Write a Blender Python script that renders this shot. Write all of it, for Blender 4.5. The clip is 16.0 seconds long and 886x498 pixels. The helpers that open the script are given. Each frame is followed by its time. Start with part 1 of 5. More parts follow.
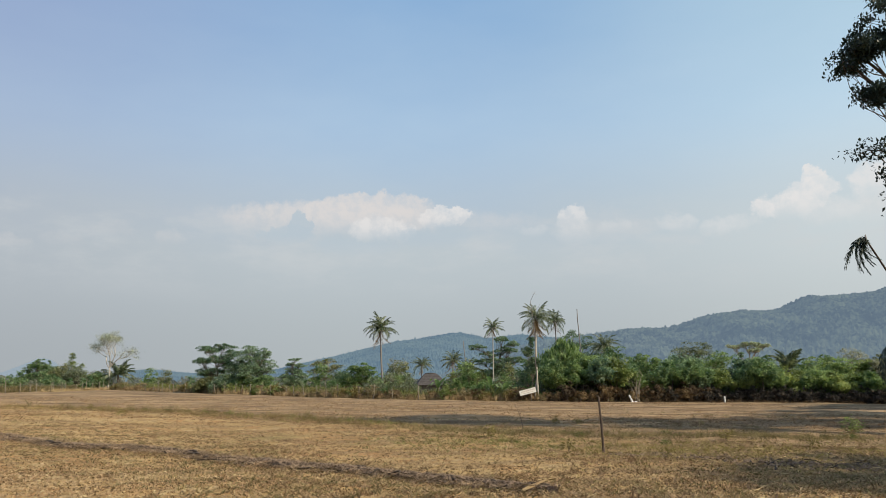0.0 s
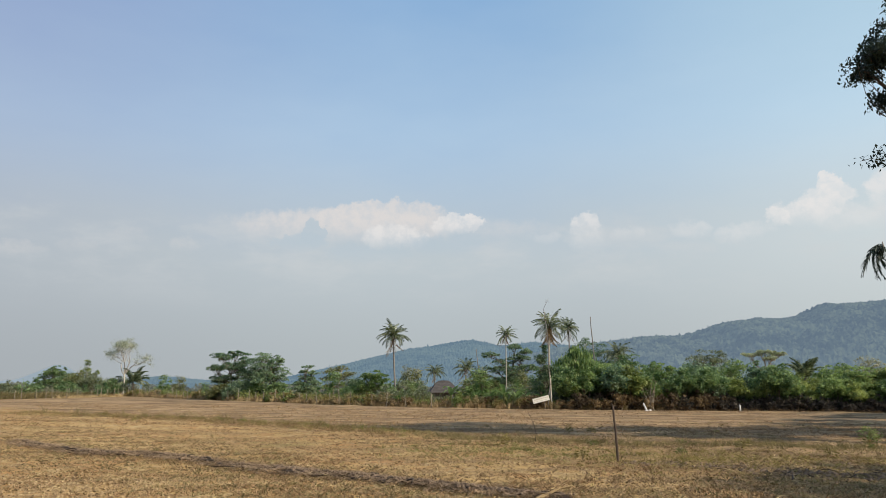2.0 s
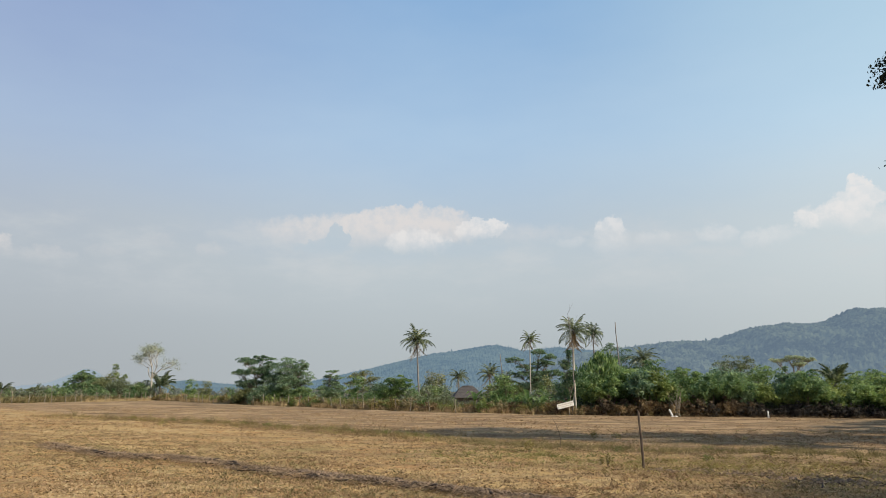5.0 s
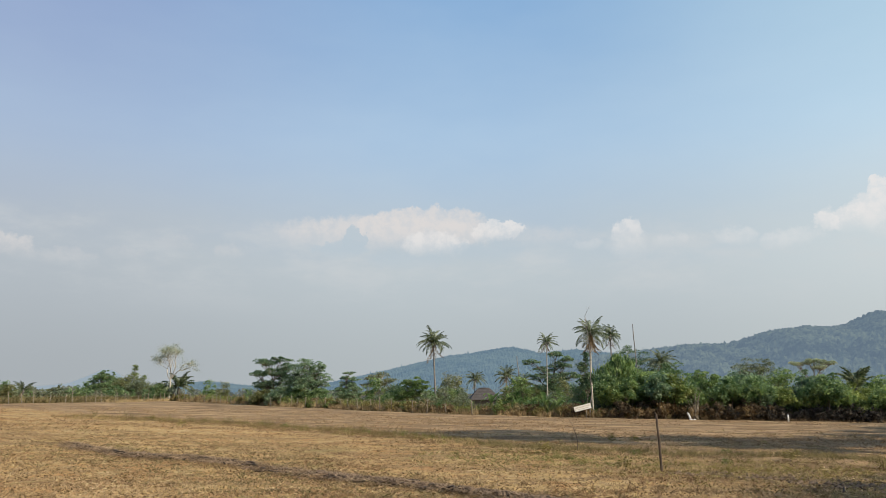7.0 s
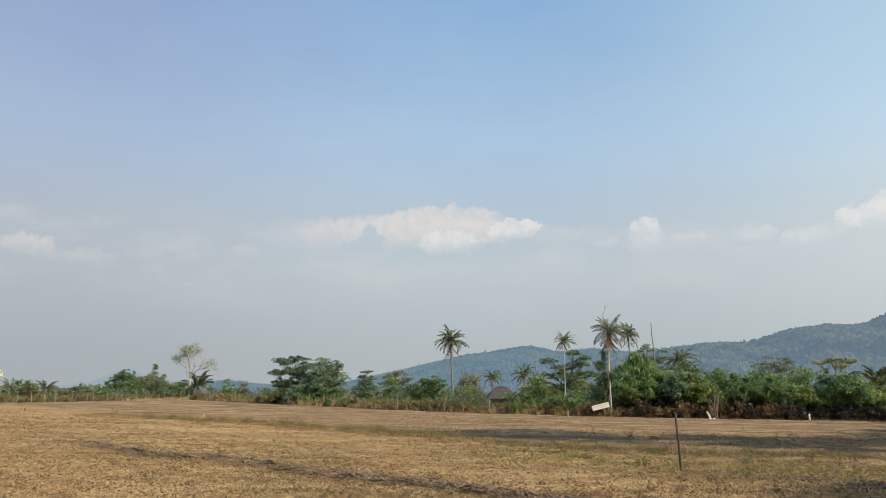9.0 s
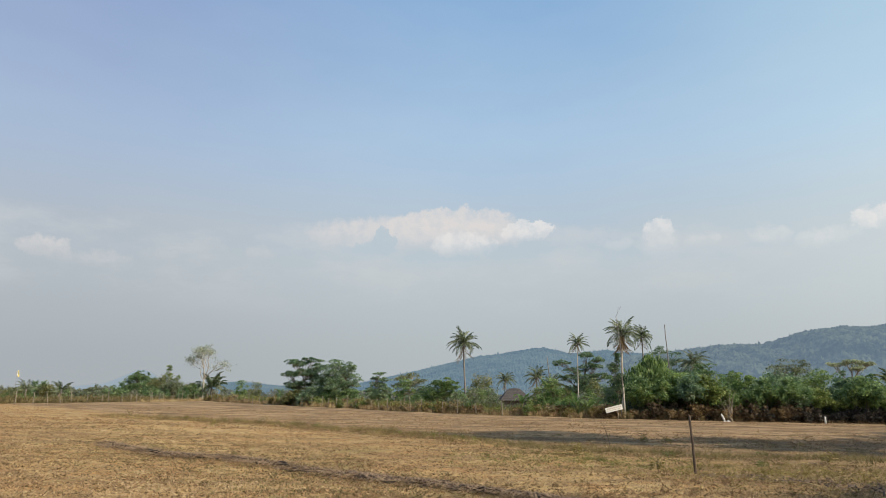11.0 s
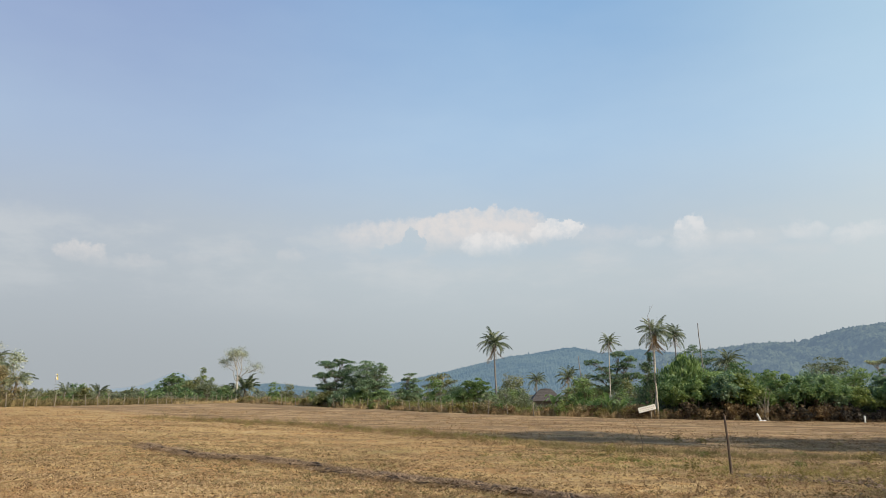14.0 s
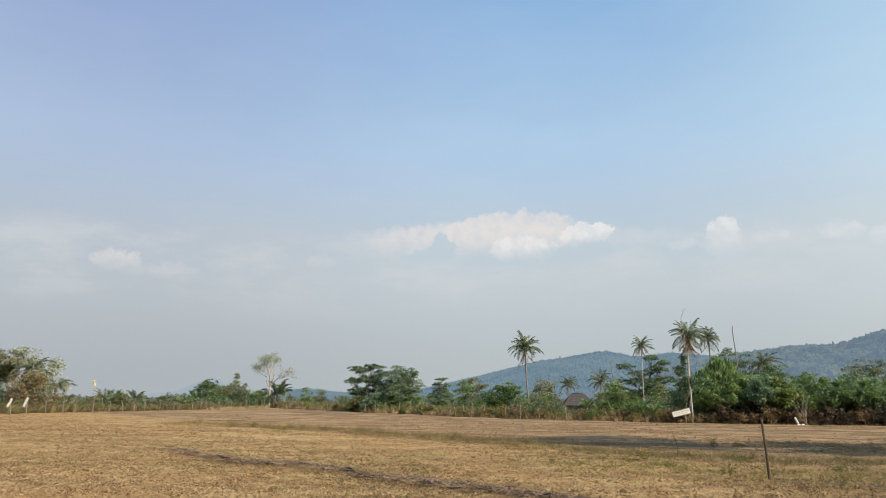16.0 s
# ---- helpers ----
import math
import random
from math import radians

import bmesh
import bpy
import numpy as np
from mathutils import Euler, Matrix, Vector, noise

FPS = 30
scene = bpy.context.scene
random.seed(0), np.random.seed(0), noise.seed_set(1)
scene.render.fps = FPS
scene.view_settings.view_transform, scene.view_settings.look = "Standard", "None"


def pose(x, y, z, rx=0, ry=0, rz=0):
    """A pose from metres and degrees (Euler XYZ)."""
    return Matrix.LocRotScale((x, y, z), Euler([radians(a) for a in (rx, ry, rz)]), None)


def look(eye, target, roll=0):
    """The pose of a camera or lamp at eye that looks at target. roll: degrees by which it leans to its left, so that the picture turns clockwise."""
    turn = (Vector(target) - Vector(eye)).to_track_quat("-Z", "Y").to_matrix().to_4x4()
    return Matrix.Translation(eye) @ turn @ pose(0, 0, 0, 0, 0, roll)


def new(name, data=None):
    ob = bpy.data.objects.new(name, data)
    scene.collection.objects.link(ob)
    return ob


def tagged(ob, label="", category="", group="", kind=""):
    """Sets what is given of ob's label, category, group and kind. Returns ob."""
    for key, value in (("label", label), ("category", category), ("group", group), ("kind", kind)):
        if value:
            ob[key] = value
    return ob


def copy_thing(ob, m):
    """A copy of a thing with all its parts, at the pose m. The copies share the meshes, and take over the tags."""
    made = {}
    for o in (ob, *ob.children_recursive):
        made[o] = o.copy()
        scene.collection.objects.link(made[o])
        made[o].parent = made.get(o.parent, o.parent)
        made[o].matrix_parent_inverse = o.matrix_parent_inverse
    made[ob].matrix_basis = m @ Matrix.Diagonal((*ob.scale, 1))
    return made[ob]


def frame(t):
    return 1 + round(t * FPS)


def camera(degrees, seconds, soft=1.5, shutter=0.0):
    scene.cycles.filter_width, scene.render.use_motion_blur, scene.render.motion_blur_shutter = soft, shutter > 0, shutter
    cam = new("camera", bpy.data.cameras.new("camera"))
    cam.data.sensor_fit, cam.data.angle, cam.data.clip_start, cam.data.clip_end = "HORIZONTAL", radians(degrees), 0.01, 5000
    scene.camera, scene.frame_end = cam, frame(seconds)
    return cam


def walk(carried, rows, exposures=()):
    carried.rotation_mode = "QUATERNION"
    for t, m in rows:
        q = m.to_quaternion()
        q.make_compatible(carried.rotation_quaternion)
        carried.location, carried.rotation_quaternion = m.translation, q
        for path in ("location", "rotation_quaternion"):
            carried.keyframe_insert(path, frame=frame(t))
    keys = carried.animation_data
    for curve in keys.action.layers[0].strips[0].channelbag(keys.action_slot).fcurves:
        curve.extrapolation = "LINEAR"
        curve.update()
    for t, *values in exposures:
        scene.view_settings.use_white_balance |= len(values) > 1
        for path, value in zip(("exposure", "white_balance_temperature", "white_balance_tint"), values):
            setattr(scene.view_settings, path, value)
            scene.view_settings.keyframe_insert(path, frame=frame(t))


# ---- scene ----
# Camera: held in the hand at eye height, turning slowly to the left.
cam = camera(60.69, 16.0, soft=0.8)
ROWS = [
    # seconds, x, y, z, yaw, pitch, roll
    (0, 0.000, 0.000, 1.650, -0.002, 9.702, 0.700),
    (0.5, -0.003, -0.000, 1.648, 0.169, 9.778, 0.675),
    (1, -0.007, -0.001, 1.647, 0.466, 10.059, 0.520),
    (1.5, -0.010, -0.001, 1.648, 0.666, 10.153, 0.519),
    (2, -0.011, -0.000, 1.649, 0.954, 10.271, 0.540),
    (2.5, -0.010, 0.001, 1.650, 1.185, 10.378, 0.502),
    (3, -0.010, 0.001, 1.653, 1.498, 10.429, 0.514),
    (3.5, -0.011, -0.001, 1.654, 1.800, 10.489, 0.538),
    (4, -0.011, -0.006, 1.654, 2.103, 10.539, 0.447),
    (6.5, -0.017, -0.028, 1.651, 3.633, 10.792, 0.226),
    (7, -0.019, -0.030, 1.651, 3.950, 10.801, 0.105),
    (7.5, -0.022, -0.028, 1.653, 4.371, 10.738, 0.043),
    (8, -0.022, -0.022, 1.653, 4.750, 10.728, 0.046),
    (8.5, -0.020, -0.012, 1.653, 5.077, 10.687, 0.125),
    (9, -0.019, -0.004, 1.655, 5.245, 10.717, 0.105),
    (11.5, -0.023, -0.011, 1.653, 6.471, 10.856, -0.033),
    (12, -0.024, -0.012, 1.651, 6.778, 10.806, -0.020),
    (12.5, -0.024, -0.014, 1.651, 7.190, 10.747, -0.001),
    (13, -0.026, -0.016, 1.651, 7.646, 10.735, 0.096),
    (13.5, -0.029, -0.015, 1.654, 8.102, 10.796, 0.247),
    (14, -0.030, -0.015, 1.656, 8.483, 10.900, 0.265),
    (14.5, -0.034, -0.014, 1.657, 9.217, 11.059, 0.241),
    (15, -0.038, -0.013, 1.657, 9.664, 11.157, 0.247),
    (15.5, -0.040, -0.011, 1.657, 10.243, 11.204, 0.381),
    (16, -0.041, -0.009, 1.660, 10.804, 11.255, 0.472),
]
walk(cam, [(t, pose(x, y, z, 90 + pitch, roll, yaw)) for t, x, y, z, yaw, pitch, roll in ROWS],
     [(0.0, 0.02), (4.0, 0.06), (9.0, 0.04), (13.5, 0.06), (16.0, 0.14)])


# ---------------------------------------------------------------- light
SUN_FROM = Vector((0.78, -0.38, 0.55)).normalized()


def link(tree, a, b):
    tree.links.new(a, b)


def node(tree, kind, **values):
    n = tree.nodes.new(kind)
    for key, value in values.items():
        n.inputs[key].default_value = value
    return n


def feed(tree, socket, value):
    if isinstance(value, bpy.types.NodeSocket):
        tree.links.new(value, socket)
    else:
        socket.default_value = value


def calc(tree, op, a, b=0.0, c=0.0, clamp=False):
    n = tree.nodes.new("ShaderNodeMath")
    n.operation, n.use_clamp = op, clamp
    for i, v in enumerate((a, b, c)):
        feed(tree, n.inputs[i], v)
    return n.outputs[0]


def blend(tree, fac, a, b, mode="MIX"):
    n = tree.nodes.new("ShaderNodeMix")
    n.data_type, n.blend_type = "RGBA", mode
    feed(tree, n.inputs["Factor"], fac)
    feed(tree, n.inputs["A"], a if isinstance(a, bpy.types.NodeSocket) else (*a, 1))
    feed(tree, n.inputs["B"], b if isinstance(b, bpy.types.NodeSocket) else (*b, 1))
    return n.outputs["Result"]


def span(tree, value, lo, hi, smooth=True):
    n = tree.nodes.new("ShaderNodeMapRange")
    n.interpolation_type = "SMOOTHSTEP" if smooth else "LINEAR"
    feed(tree, n.inputs["Value"], value)
    n.inputs["From Min"].default_value, n.inputs["From Max"].default_value = lo, hi
    return n.outputs["Result"]


def grain(tree, vector, scale, detail=4.0, rough=0.55, stretch=None, distortion=0.0):
    if stretch:
        m = tree.nodes.new("ShaderNodeMapping")
        m.inputs["Scale"].default_value = stretch
        link(tree, vector, m.inputs["Vector"])
        vector = m.outputs["Vector"]
    n = node(tree, "ShaderNodeTexNoise", Scale=scale, Detail=detail, Roughness=rough, Distortion=distortion)
    link(tree, vector, n.inputs["Vector"])
    return n.outputs["Fac"]


def make_world():
    w = bpy.data.worlds.new("afternoon_sky")
    w.use_nodes = True
    scene.world = w
    t = w.node_tree
    t.nodes.clear()
    sky = t.nodes.new("ShaderNodeTexSky")
    sky.sky_type, sky.sun_disc = "NISHITA", False
    sky.sun_elevation = math.asin(SUN_FROM.z)
    sky.sun_rotation = math.atan2(SUN_FROM.x, SUN_FROM.y)
    sky.air_density, sky.dust_density, sky.ozone_density = 1.0, 1.6, 1.6
    coord = t.nodes.new("ShaderNodeTexCoord").outputs["Generated"]
    xyz = t.nodes.new("ShaderNodeSeparateXYZ")
    link(t, coord, xyz.inputs[0])
    az = calc(t, "MULTIPLY", calc(t, "ARCTAN2", xyz.outputs[0], xyz.outputs[1]), 57.2958)
    el = calc(t, "MULTIPLY", calc(t, "ARCSINE", xyz.outputs[2]), 57.2958)
    flat = t.nodes.new("ShaderNodeCombineXYZ")
    link(t, az, flat.inputs[0])
    link(t, el, flat.inputs[1])
    flat = flat.outputs[0]
    # blue of the open sky, thinned by a dusty veil towards the horizon
    blue = blend(t, 1.0, sky.outputs[0], (0.078, 0.078, 0.078), "MULTIPLY")
    side = blend(t, span(t, az, -38, 0), (0.292, 0.388, 0.640), (0.262, 0.462, 0.745))
    side = blend(t, span(t, az, 0, 34), side, (0.430, 0.640, 0.800))
    blue = blend(t, 0.82, blue, side)
    drift = grain(t, flat, 0.07, 4.0, 0.6, stretch=(0.6, 1.6, 1.0))
    veil = calc(t, "SUBTRACT", 1.0, span(t, calc(t, "ADD", el, calc(t, "MULTIPLY", calc(t, "SUBTRACT", drift, 0.5), 9.0)), 9.0, 31.0, False))
    low = blend(t, span(t, el, 0.5, 11.0), (0.424, 0.466, 0.484), (0.502, 0.564, 0.601))
    low = blend(t, span(t, el, 11.0, 20.0), low, (0.505, 0.640, 0.760))
    low = blend(t, span(t, az, 8, 34), low, blend(t, 1.0, low, (1.19, 1.17, 1.13), "MULTIPLY"))
    low = blend(t, calc(t, "SUBTRACT", 1.0, span(t, az, -34, -4)), low, blend(t, 1.0, low, (0.90, 0.89, 0.91), "MULTIPLY"))
    tone = blend(t, veil, blue, low)
    # ragged edges: the directions are pushed about by noise of three sizes
    def shove(scale, amount):
        n = node(t, "ShaderNodeTexNoise", Scale=scale, Detail=3.0, Roughness=0.6)
        link(t, flat, n.inputs["Vector"])
        s = t.nodes.new("ShaderNodeSeparateColor")
        link(t, n.outputs["Color"], s.inputs[0])
        return [calc(t, "MULTIPLY", calc(t, "SUBTRACT", s.outputs[k], 0.5), amount) for k in (0, 1)]
    s1, s2, s3 = shove(0.30, 3.2), shove(0.95, 1.5), shove(2.6, 0.55)
    waz = calc(t, "ADD", az, calc(t, "ADD", s1[0], calc(t, "ADD", s2[0], s3[0])))
    wel = calc(t, "ADD", el, calc(t, "ADD", calc(t, "MULTIPLY", s1[1], 0.35), calc(t, "ADD", calc(t, "MULTIPLY", s2[1], 0.8), s3[1])))
    lit = span(t, grain(t, flat, 0.9, 5.0, 0.65), 0.36, 0.62)

    def bank(a, e, ra, re, soft):
        """A heap of cloud: crisp above, lost in the haze below."""
        u = calc(t, "POWER", calc(t, "DIVIDE", calc(t, "ABSOLUTE", calc(t, "SUBTRACT", waz, a)), ra), 2.0)
        v = calc(t, "POWER", calc(t, "DIVIDE", calc(t, "ABSOLUTE", calc(t, "SUBTRACT", wel, e)), re), 2.0)
        d = span(t, calc(t, "SUBTRACT", 1.0, calc(t, "ADD", u, v)), 0.0, soft)
        return calc(t, "MULTIPLY", d, span(t, el, e - re * 1.1, e + re * 0.3))

    # deck of dull cloud above the haze
    deck = calc(t, "MULTIPLY", span(t, grain(t, flat, 0.22, 5.0, 0.6, stretch=(0.5, 1.3, 1.0)), 0.42, 0.68), calc(t, "MULTIPLY", span(t, el, 5.0, 9.5), calc(t, "SUBTRACT", 1.0, span(t, wel, 11.2, 13.2))))
    tone = blend(t, calc(t, "MULTIPLY", deck, 0.5), tone, (0.595, 0.618, 0.630))
    WARM, WHITE, GREY = (0.705, 0.672, 0.655), (0.770, 0.755, 0.745), (0.470, 0.550, 0.612)
    # centre and half-size in degrees, softness of the rim, cover, colour of the lit side
    for a, e, ra, re, soft, amount, colour in (
            (-8.0, 11.8, 15.0, 1.5, 1.6, 0.30, WARM), (-8.2, 12.0, 9.6, 1.6, 0.60, 0.70, WARM), (-5.4, 12.5, 5.6, 1.6, 0.35, 0.80, WARM), (-4.6, 11.2, 2.6, 1.2, 0.6, 0.75, WHITE),
            (0.2, 12.0, 2.1, 0.85, 0.35, 0.85, WHITE), (4.5, 11.6, 4.2, 1.0, 1.4, 0.35, WARM), (-10.8, 11.3, 0.9, 1.4, 0.3, 0.85, GREY),
            (-11.6, 10.6, 2.2, 0.9, 0.5, 0.75, GREY), (-6.5, 9.9, 4.0, 1.0, 0.8, 0.65, GREY), (-0.8, 10.6, 3.4, 1.0, 0.7, 0.7, GREY), (9.8, 11.9, 1.4, 1.1, 0.5, 0.70, WHITE), (10.0, 10.8, 2.2, 1.3, 1.0, 0.35, WHITE),
            (17.6, 10.9, 1.6, 0.9, 1.0, 0.40, WHITE), (13.6, 11.0, 1.4, 0.65, 1.0, 0.25, WHITE), (6.8, 10.9, 1.2, 0.6, 1.0, 0.25, WHITE),
            (26.8, 13.3, 1.1, 0.9, 0.40, 0.90, WHITE), (26.8, 12.2, 2.1, 1.2, 0.40, 0.90, WHITE), (25.2, 11.5, 3.0, 1.1, 0.55, 0.80, WHITE), (23.2, 11.3, 1.0, 0.8, 0.45, 0.70, WHITE), (31.4, 12.4, 2.2, 1.7, 0.5, 0.75, WHITE), (28.6, 10.8, 3.6, 1.2, 1.0, 0.45, WHITE), (21.0, 10.4, 2.2, 0.9, 1.0, 0.40, WHITE),
            (-34.3, 9.7, 2.0, 0.9, 0.6, 0.55, WARM), (-31.0, 9.2, 2.2, 0.7, 1.0, 0.25, WARM), (-23.8, 10.6, 1.9, 0.8, 1.2, 0.22, WARM), (-20.0, 10.2, 1.2, 0.9, 1.0, 0.24, WARM), (-27.0, 9.8, 2.0, 0.7, 1.2, 0.18, WARM)):
        tint = blend(t, lit, blend(t, 0.45, colour, tone), colour) if colour is not GREY else blend(t, 0.0, colour, colour)
        tone = blend(t, calc(t, "MULTIPLY", bank(a, e, ra, re, soft), amount), tone, tint)
    bg = t.nodes.new("ShaderNodeBackground")
    link(t, tone, bg.inputs["Color"])
    out = t.nodes.new("ShaderNodeOutputWorld")
    link(t, bg.outputs[0], out.inputs["Surface"])


make_world()
lamp = bpy.data.lights.new("sun", "SUN")
lamp.energy, lamp.angle, lamp.color = 5.0, radians(0.6), (1.0, 0.87, 0.67)
sun = new("sun", lamp)
sun.matrix_world = look((0, 0, 60), Vector((0, 0, 60)) - SUN_FROM)


# ---------------------------------------------------------------- materials
def blank(name):
    m = bpy.data.materials.new(name)
    m.use_nodes = True
    t = m.node_tree
    t.nodes.clear()
    return m, t, t.nodes.new("ShaderNodeOutputMaterial")


def place_of(t):
    return t.nodes.new("ShaderNodeTexCoord").outputs["Object"]


def relief(t, height, strength, distance=0.02):
    b = node(t, "ShaderNodeBump", Strength=strength, Distance=distance)
    link(t, height, b.inputs["Height"])
    return b.outputs[0]


def plain(name, a, b, scale=6.0, rough=0.8, bump=0.3, stretch=None, fine=40.0, metal=0.0):
    """Two-tone surface with a broad stain and a fine grain."""
    m, t, out = blank(name)
    pos = place_of(t)
    broad, small = grain(t, pos, scale, 5.0, stretch=stretch), grain(t, pos, fine, 3.0, stretch=stretch)
    col = blend(t, span(t, broad, 0.32, 0.68), a, b)
    col = blend(t, 0.35, col, blend(t, small, tuple(c * 0.55 for c in a), tuple(min(1, c * 1.35) for c in b)))
    s = node(t, "ShaderNodeBsdfPrincipled", Roughness=rough, Metallic=metal)
    link(t, col, s.inputs["Base Color"])
    link(t, relief(t, small, bump), s.inputs["Normal"])
    link(t, s.outputs[0], out.inputs["Surface"])
    return m


def leafy(name, dark, light, through_light=0.4, rough=0.55):
    """Leaves that differ one from another, and let some light through."""
    m, t, out = blank(name)
    geo = t.nodes.new("ShaderNodeNewGeometry")
    info = t.nodes.new("ShaderNodeObjectInfo")
    pos = place_of(t)
    f = calc(t, "ADD", calc(t, "MULTIPLY", geo.outputs["Random Per Island"], 0.5), calc(t, "MULTIPLY", span(t, grain(t, pos, 1.3, 3.0), 0.36, 0.64), 0.5))
    f = calc(t, "ADD", f, calc(t, "MULTIPLY", calc(t, "SUBTRACT", info.outputs["Random"], 0.5), 0.3))
    col = blend(t, span(t, f, 0.2, 0.9), dark, light)
    s = node(t, "ShaderNodeBsdfPrincipled", Roughness=rough)
    s.inputs["Specular IOR Level"].default_value = 0.3
    link(t, col, s.inputs["Base Color"])
    tr = t.nodes.new("ShaderNodeBsdfTranslucent")
    link(t, blend(t, 1.0, col, (1.05, 1.1, 0.8), "MULTIPLY"), tr.inputs["Color"])
    mix = node(t, "ShaderNodeMixShader", Fac=through_light)
    link(t, s.outputs[0], mix.inputs[1])
    link(t, tr.outputs[0], mix.inputs[2])
    link(t, mix.outputs[0], out.inputs["Surface"])
    return m


def stubble_leaf(name, dark, light, red):
    """Mown tufts: each of one tone, reddish in broad patches."""
    m, t, out = blank(name)
    geo = t.nodes.new("ShaderNodeNewGeometry")
    pos = place_of(t)
    f = calc(t, "ADD", calc(t, "MULTIPLY", geo.outputs["Random Per Island"], 0.25), calc(t, "MULTIPLY", span(t, grain(t, pos, 5.0, 3.0, 0.6), 0.36, 0.64), 0.75))
    col = blend(t, span(t, f, 0.1, 0.9, False), dark, light)
    col = blend(t, calc(t, "MULTIPLY", span(t, grain(t, pos, 0.34, 4.0, 0.6, stretch=(0.6, 1.0, 1.0), distortion=0.8), 0.45, 0.60), 0.48), col, blend(t, f, tuple(c * 0.5 for c in red), red))
    s = node(t, "ShaderNodeBsdfPrincipled", Roughness=0.9)
    s.inputs["Specular IOR Level"].default_value = 0.15
    link(t, col, s.inputs["Base Color"])
    link(t, s.outputs[0], out.inputs["Surface"])
    return m


def field_material():
    m, t, out = blank("dry_mown_grass")
    pos = place_of(t)
    streak = grain(t, pos, 1.0, 6.0, 0.65, stretch=(0.13, 0.95, 1.0), distortion=0.5)
    patch = grain(t, pos, 0.11, 5.0, 0.6)
    red = grain(t, pos, 0.23, 4.0, 0.6, distortion=0.8)
    clump = grain(t, pos, 3.6, 5.0, 0.65)
    straw = grain(t, pos, 13.0, 4.0, 0.7, stretch=(1.0, 0.6, 1.0))
    col = blend(t, span(t, patch, 0.34, 0.66), (0.385, 0.243, 0.101), (0.485, 0.333, 0.146))
    col = blend(t, calc(t, "MULTIPLY", span(t, red, 0.48, 0.66), 0.80), col, (0.310, 0.162, 0.066))
    col = blend(t, calc(t, "MULTIPLY", span(t, grain(t, pos, 0.75, 5.0, 0.65, distortion=0.6), 0.50, 0.62), 0.55), col, (0.400, 0.192, 0.070))
    col = blend(t, calc(t, "MULTIPLY", span(t, grain(t, pos, 1.3, 5.0, 0.65), 0.54, 0.64), 0.55), col, (0.520, 0.400, 0.215))
    col = blend(t, calc(t, "MULTIPLY", span(t, streak, 0.48, 0.64), 0.70), col, (0.185, 0.118, 0.062))
    col = blend(t, calc(t, "MULTIPLY", span(t, clump, 0.45, 0.66), 0.58), col, (0.195, 0.128, 0.062))
    col = blend(t, calc(t, "MULTIPLY", span(t, straw, 0.52, 0.66), 0.60), col, (0.560, 0.425, 0.222))
    col = blend(t, calc(t, "MULTIPLY", span(t, grain(t, pos, 9.0, 5.0, 0.7), 0.56, 0.66), 0.60), col, (0.105, 0.070, 0.038))
    col = blend(t, calc(t, "MULTIPLY", span(t, grain(t, pos, 0.17, 4.0, 0.6, distortion=1.0), 0.56, 0.74), 0.6), col, (0.150, 0.140, 0.050))
    xyz = t.nodes.new("ShaderNodeSeparateXYZ")
    link(t, pos, xyz.inputs[0])
    wob = calc(t, "MULTIPLY", calc(t, "SUBTRACT", grain(t, pos, 0.35, 4.0, 0.6), 0.5), 9.0)
    beyond = calc(t, "ADD", wob, calc(t, "ADD", xyz.outputs[1], calc(t, "MULTIPLY", xyz.outputs[0], 0.86)))
    # Shade of furrows and swells is painted here as dark and light streaks.
    furrow = grain(t, pos, 1.0, 5.0, 0.65, stretch=(0.10, 0.75, 1.0), distortion=0.4)
    ploughed = blend(t, span(t, furrow, 0.40, 0.60), (0.365, 0.245, 0.142), (0.095, 0.062, 0.040))
    ploughed = blend(t, calc(t, "MULTIPLY", span(t, straw, 0.52, 0.66), 0.50), ploughed, (0.470, 0.350, 0.205))
    swell = grain(t, pos, 0.42, 6.0, 0.7, stretch=(0.45, 1.0, 1.0), distortion=0.8)
    ploughed = blend(t, calc(t, "MULTIPLY", span(t, swell, 0.50, 0.60), 0.62), ploughed, (0.125, 0.078, 0.048))
    ploughed = blend(t, calc(t, "MULTIPLY", span(t, swell, 0.46, 0.36), 0.50), ploughed, (0.440, 0.305, 0.184))
    col = blend(t, calc(t, "MULTIPLY", span(t, beyond, 25.5, 30.0), 0.78), col, ploughed)
    # Browner, darker ellipse in the right of the field, its rim broken by noise.
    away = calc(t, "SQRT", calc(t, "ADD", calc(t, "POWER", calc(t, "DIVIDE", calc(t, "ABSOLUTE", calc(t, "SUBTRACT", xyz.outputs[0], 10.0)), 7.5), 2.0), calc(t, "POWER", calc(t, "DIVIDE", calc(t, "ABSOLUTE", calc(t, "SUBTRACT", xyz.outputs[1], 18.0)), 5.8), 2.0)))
    brown_patch = calc(t, "SUBTRACT", 1.0, span(t, calc(t, "ADD", away, calc(t, "MULTIPLY", wob, 0.12)), 0.5, 1.25))
    col = blend(t, calc(t, "MULTIPLY", brown_patch, 0.85), col, blend(t, span(t, clump, 0.40, 0.62), (0.262, 0.170, 0.082), (0.105, 0.070, 0.036)))
    s = node(t, "ShaderNodeBsdfPrincipled", Roughness=0.95)
    s.inputs["Specular IOR Level"].default_value = 0.1
    link(t, col, s.inputs["Base Color"])
    link(t, relief(t, calc(t, "ADD", clump, calc(t, "MULTIPLY", straw, 0.5)), 0.9, 0.06), s.inputs["Normal"])
    link(t, s.outputs[0], out.inputs["Surface"])
    return m


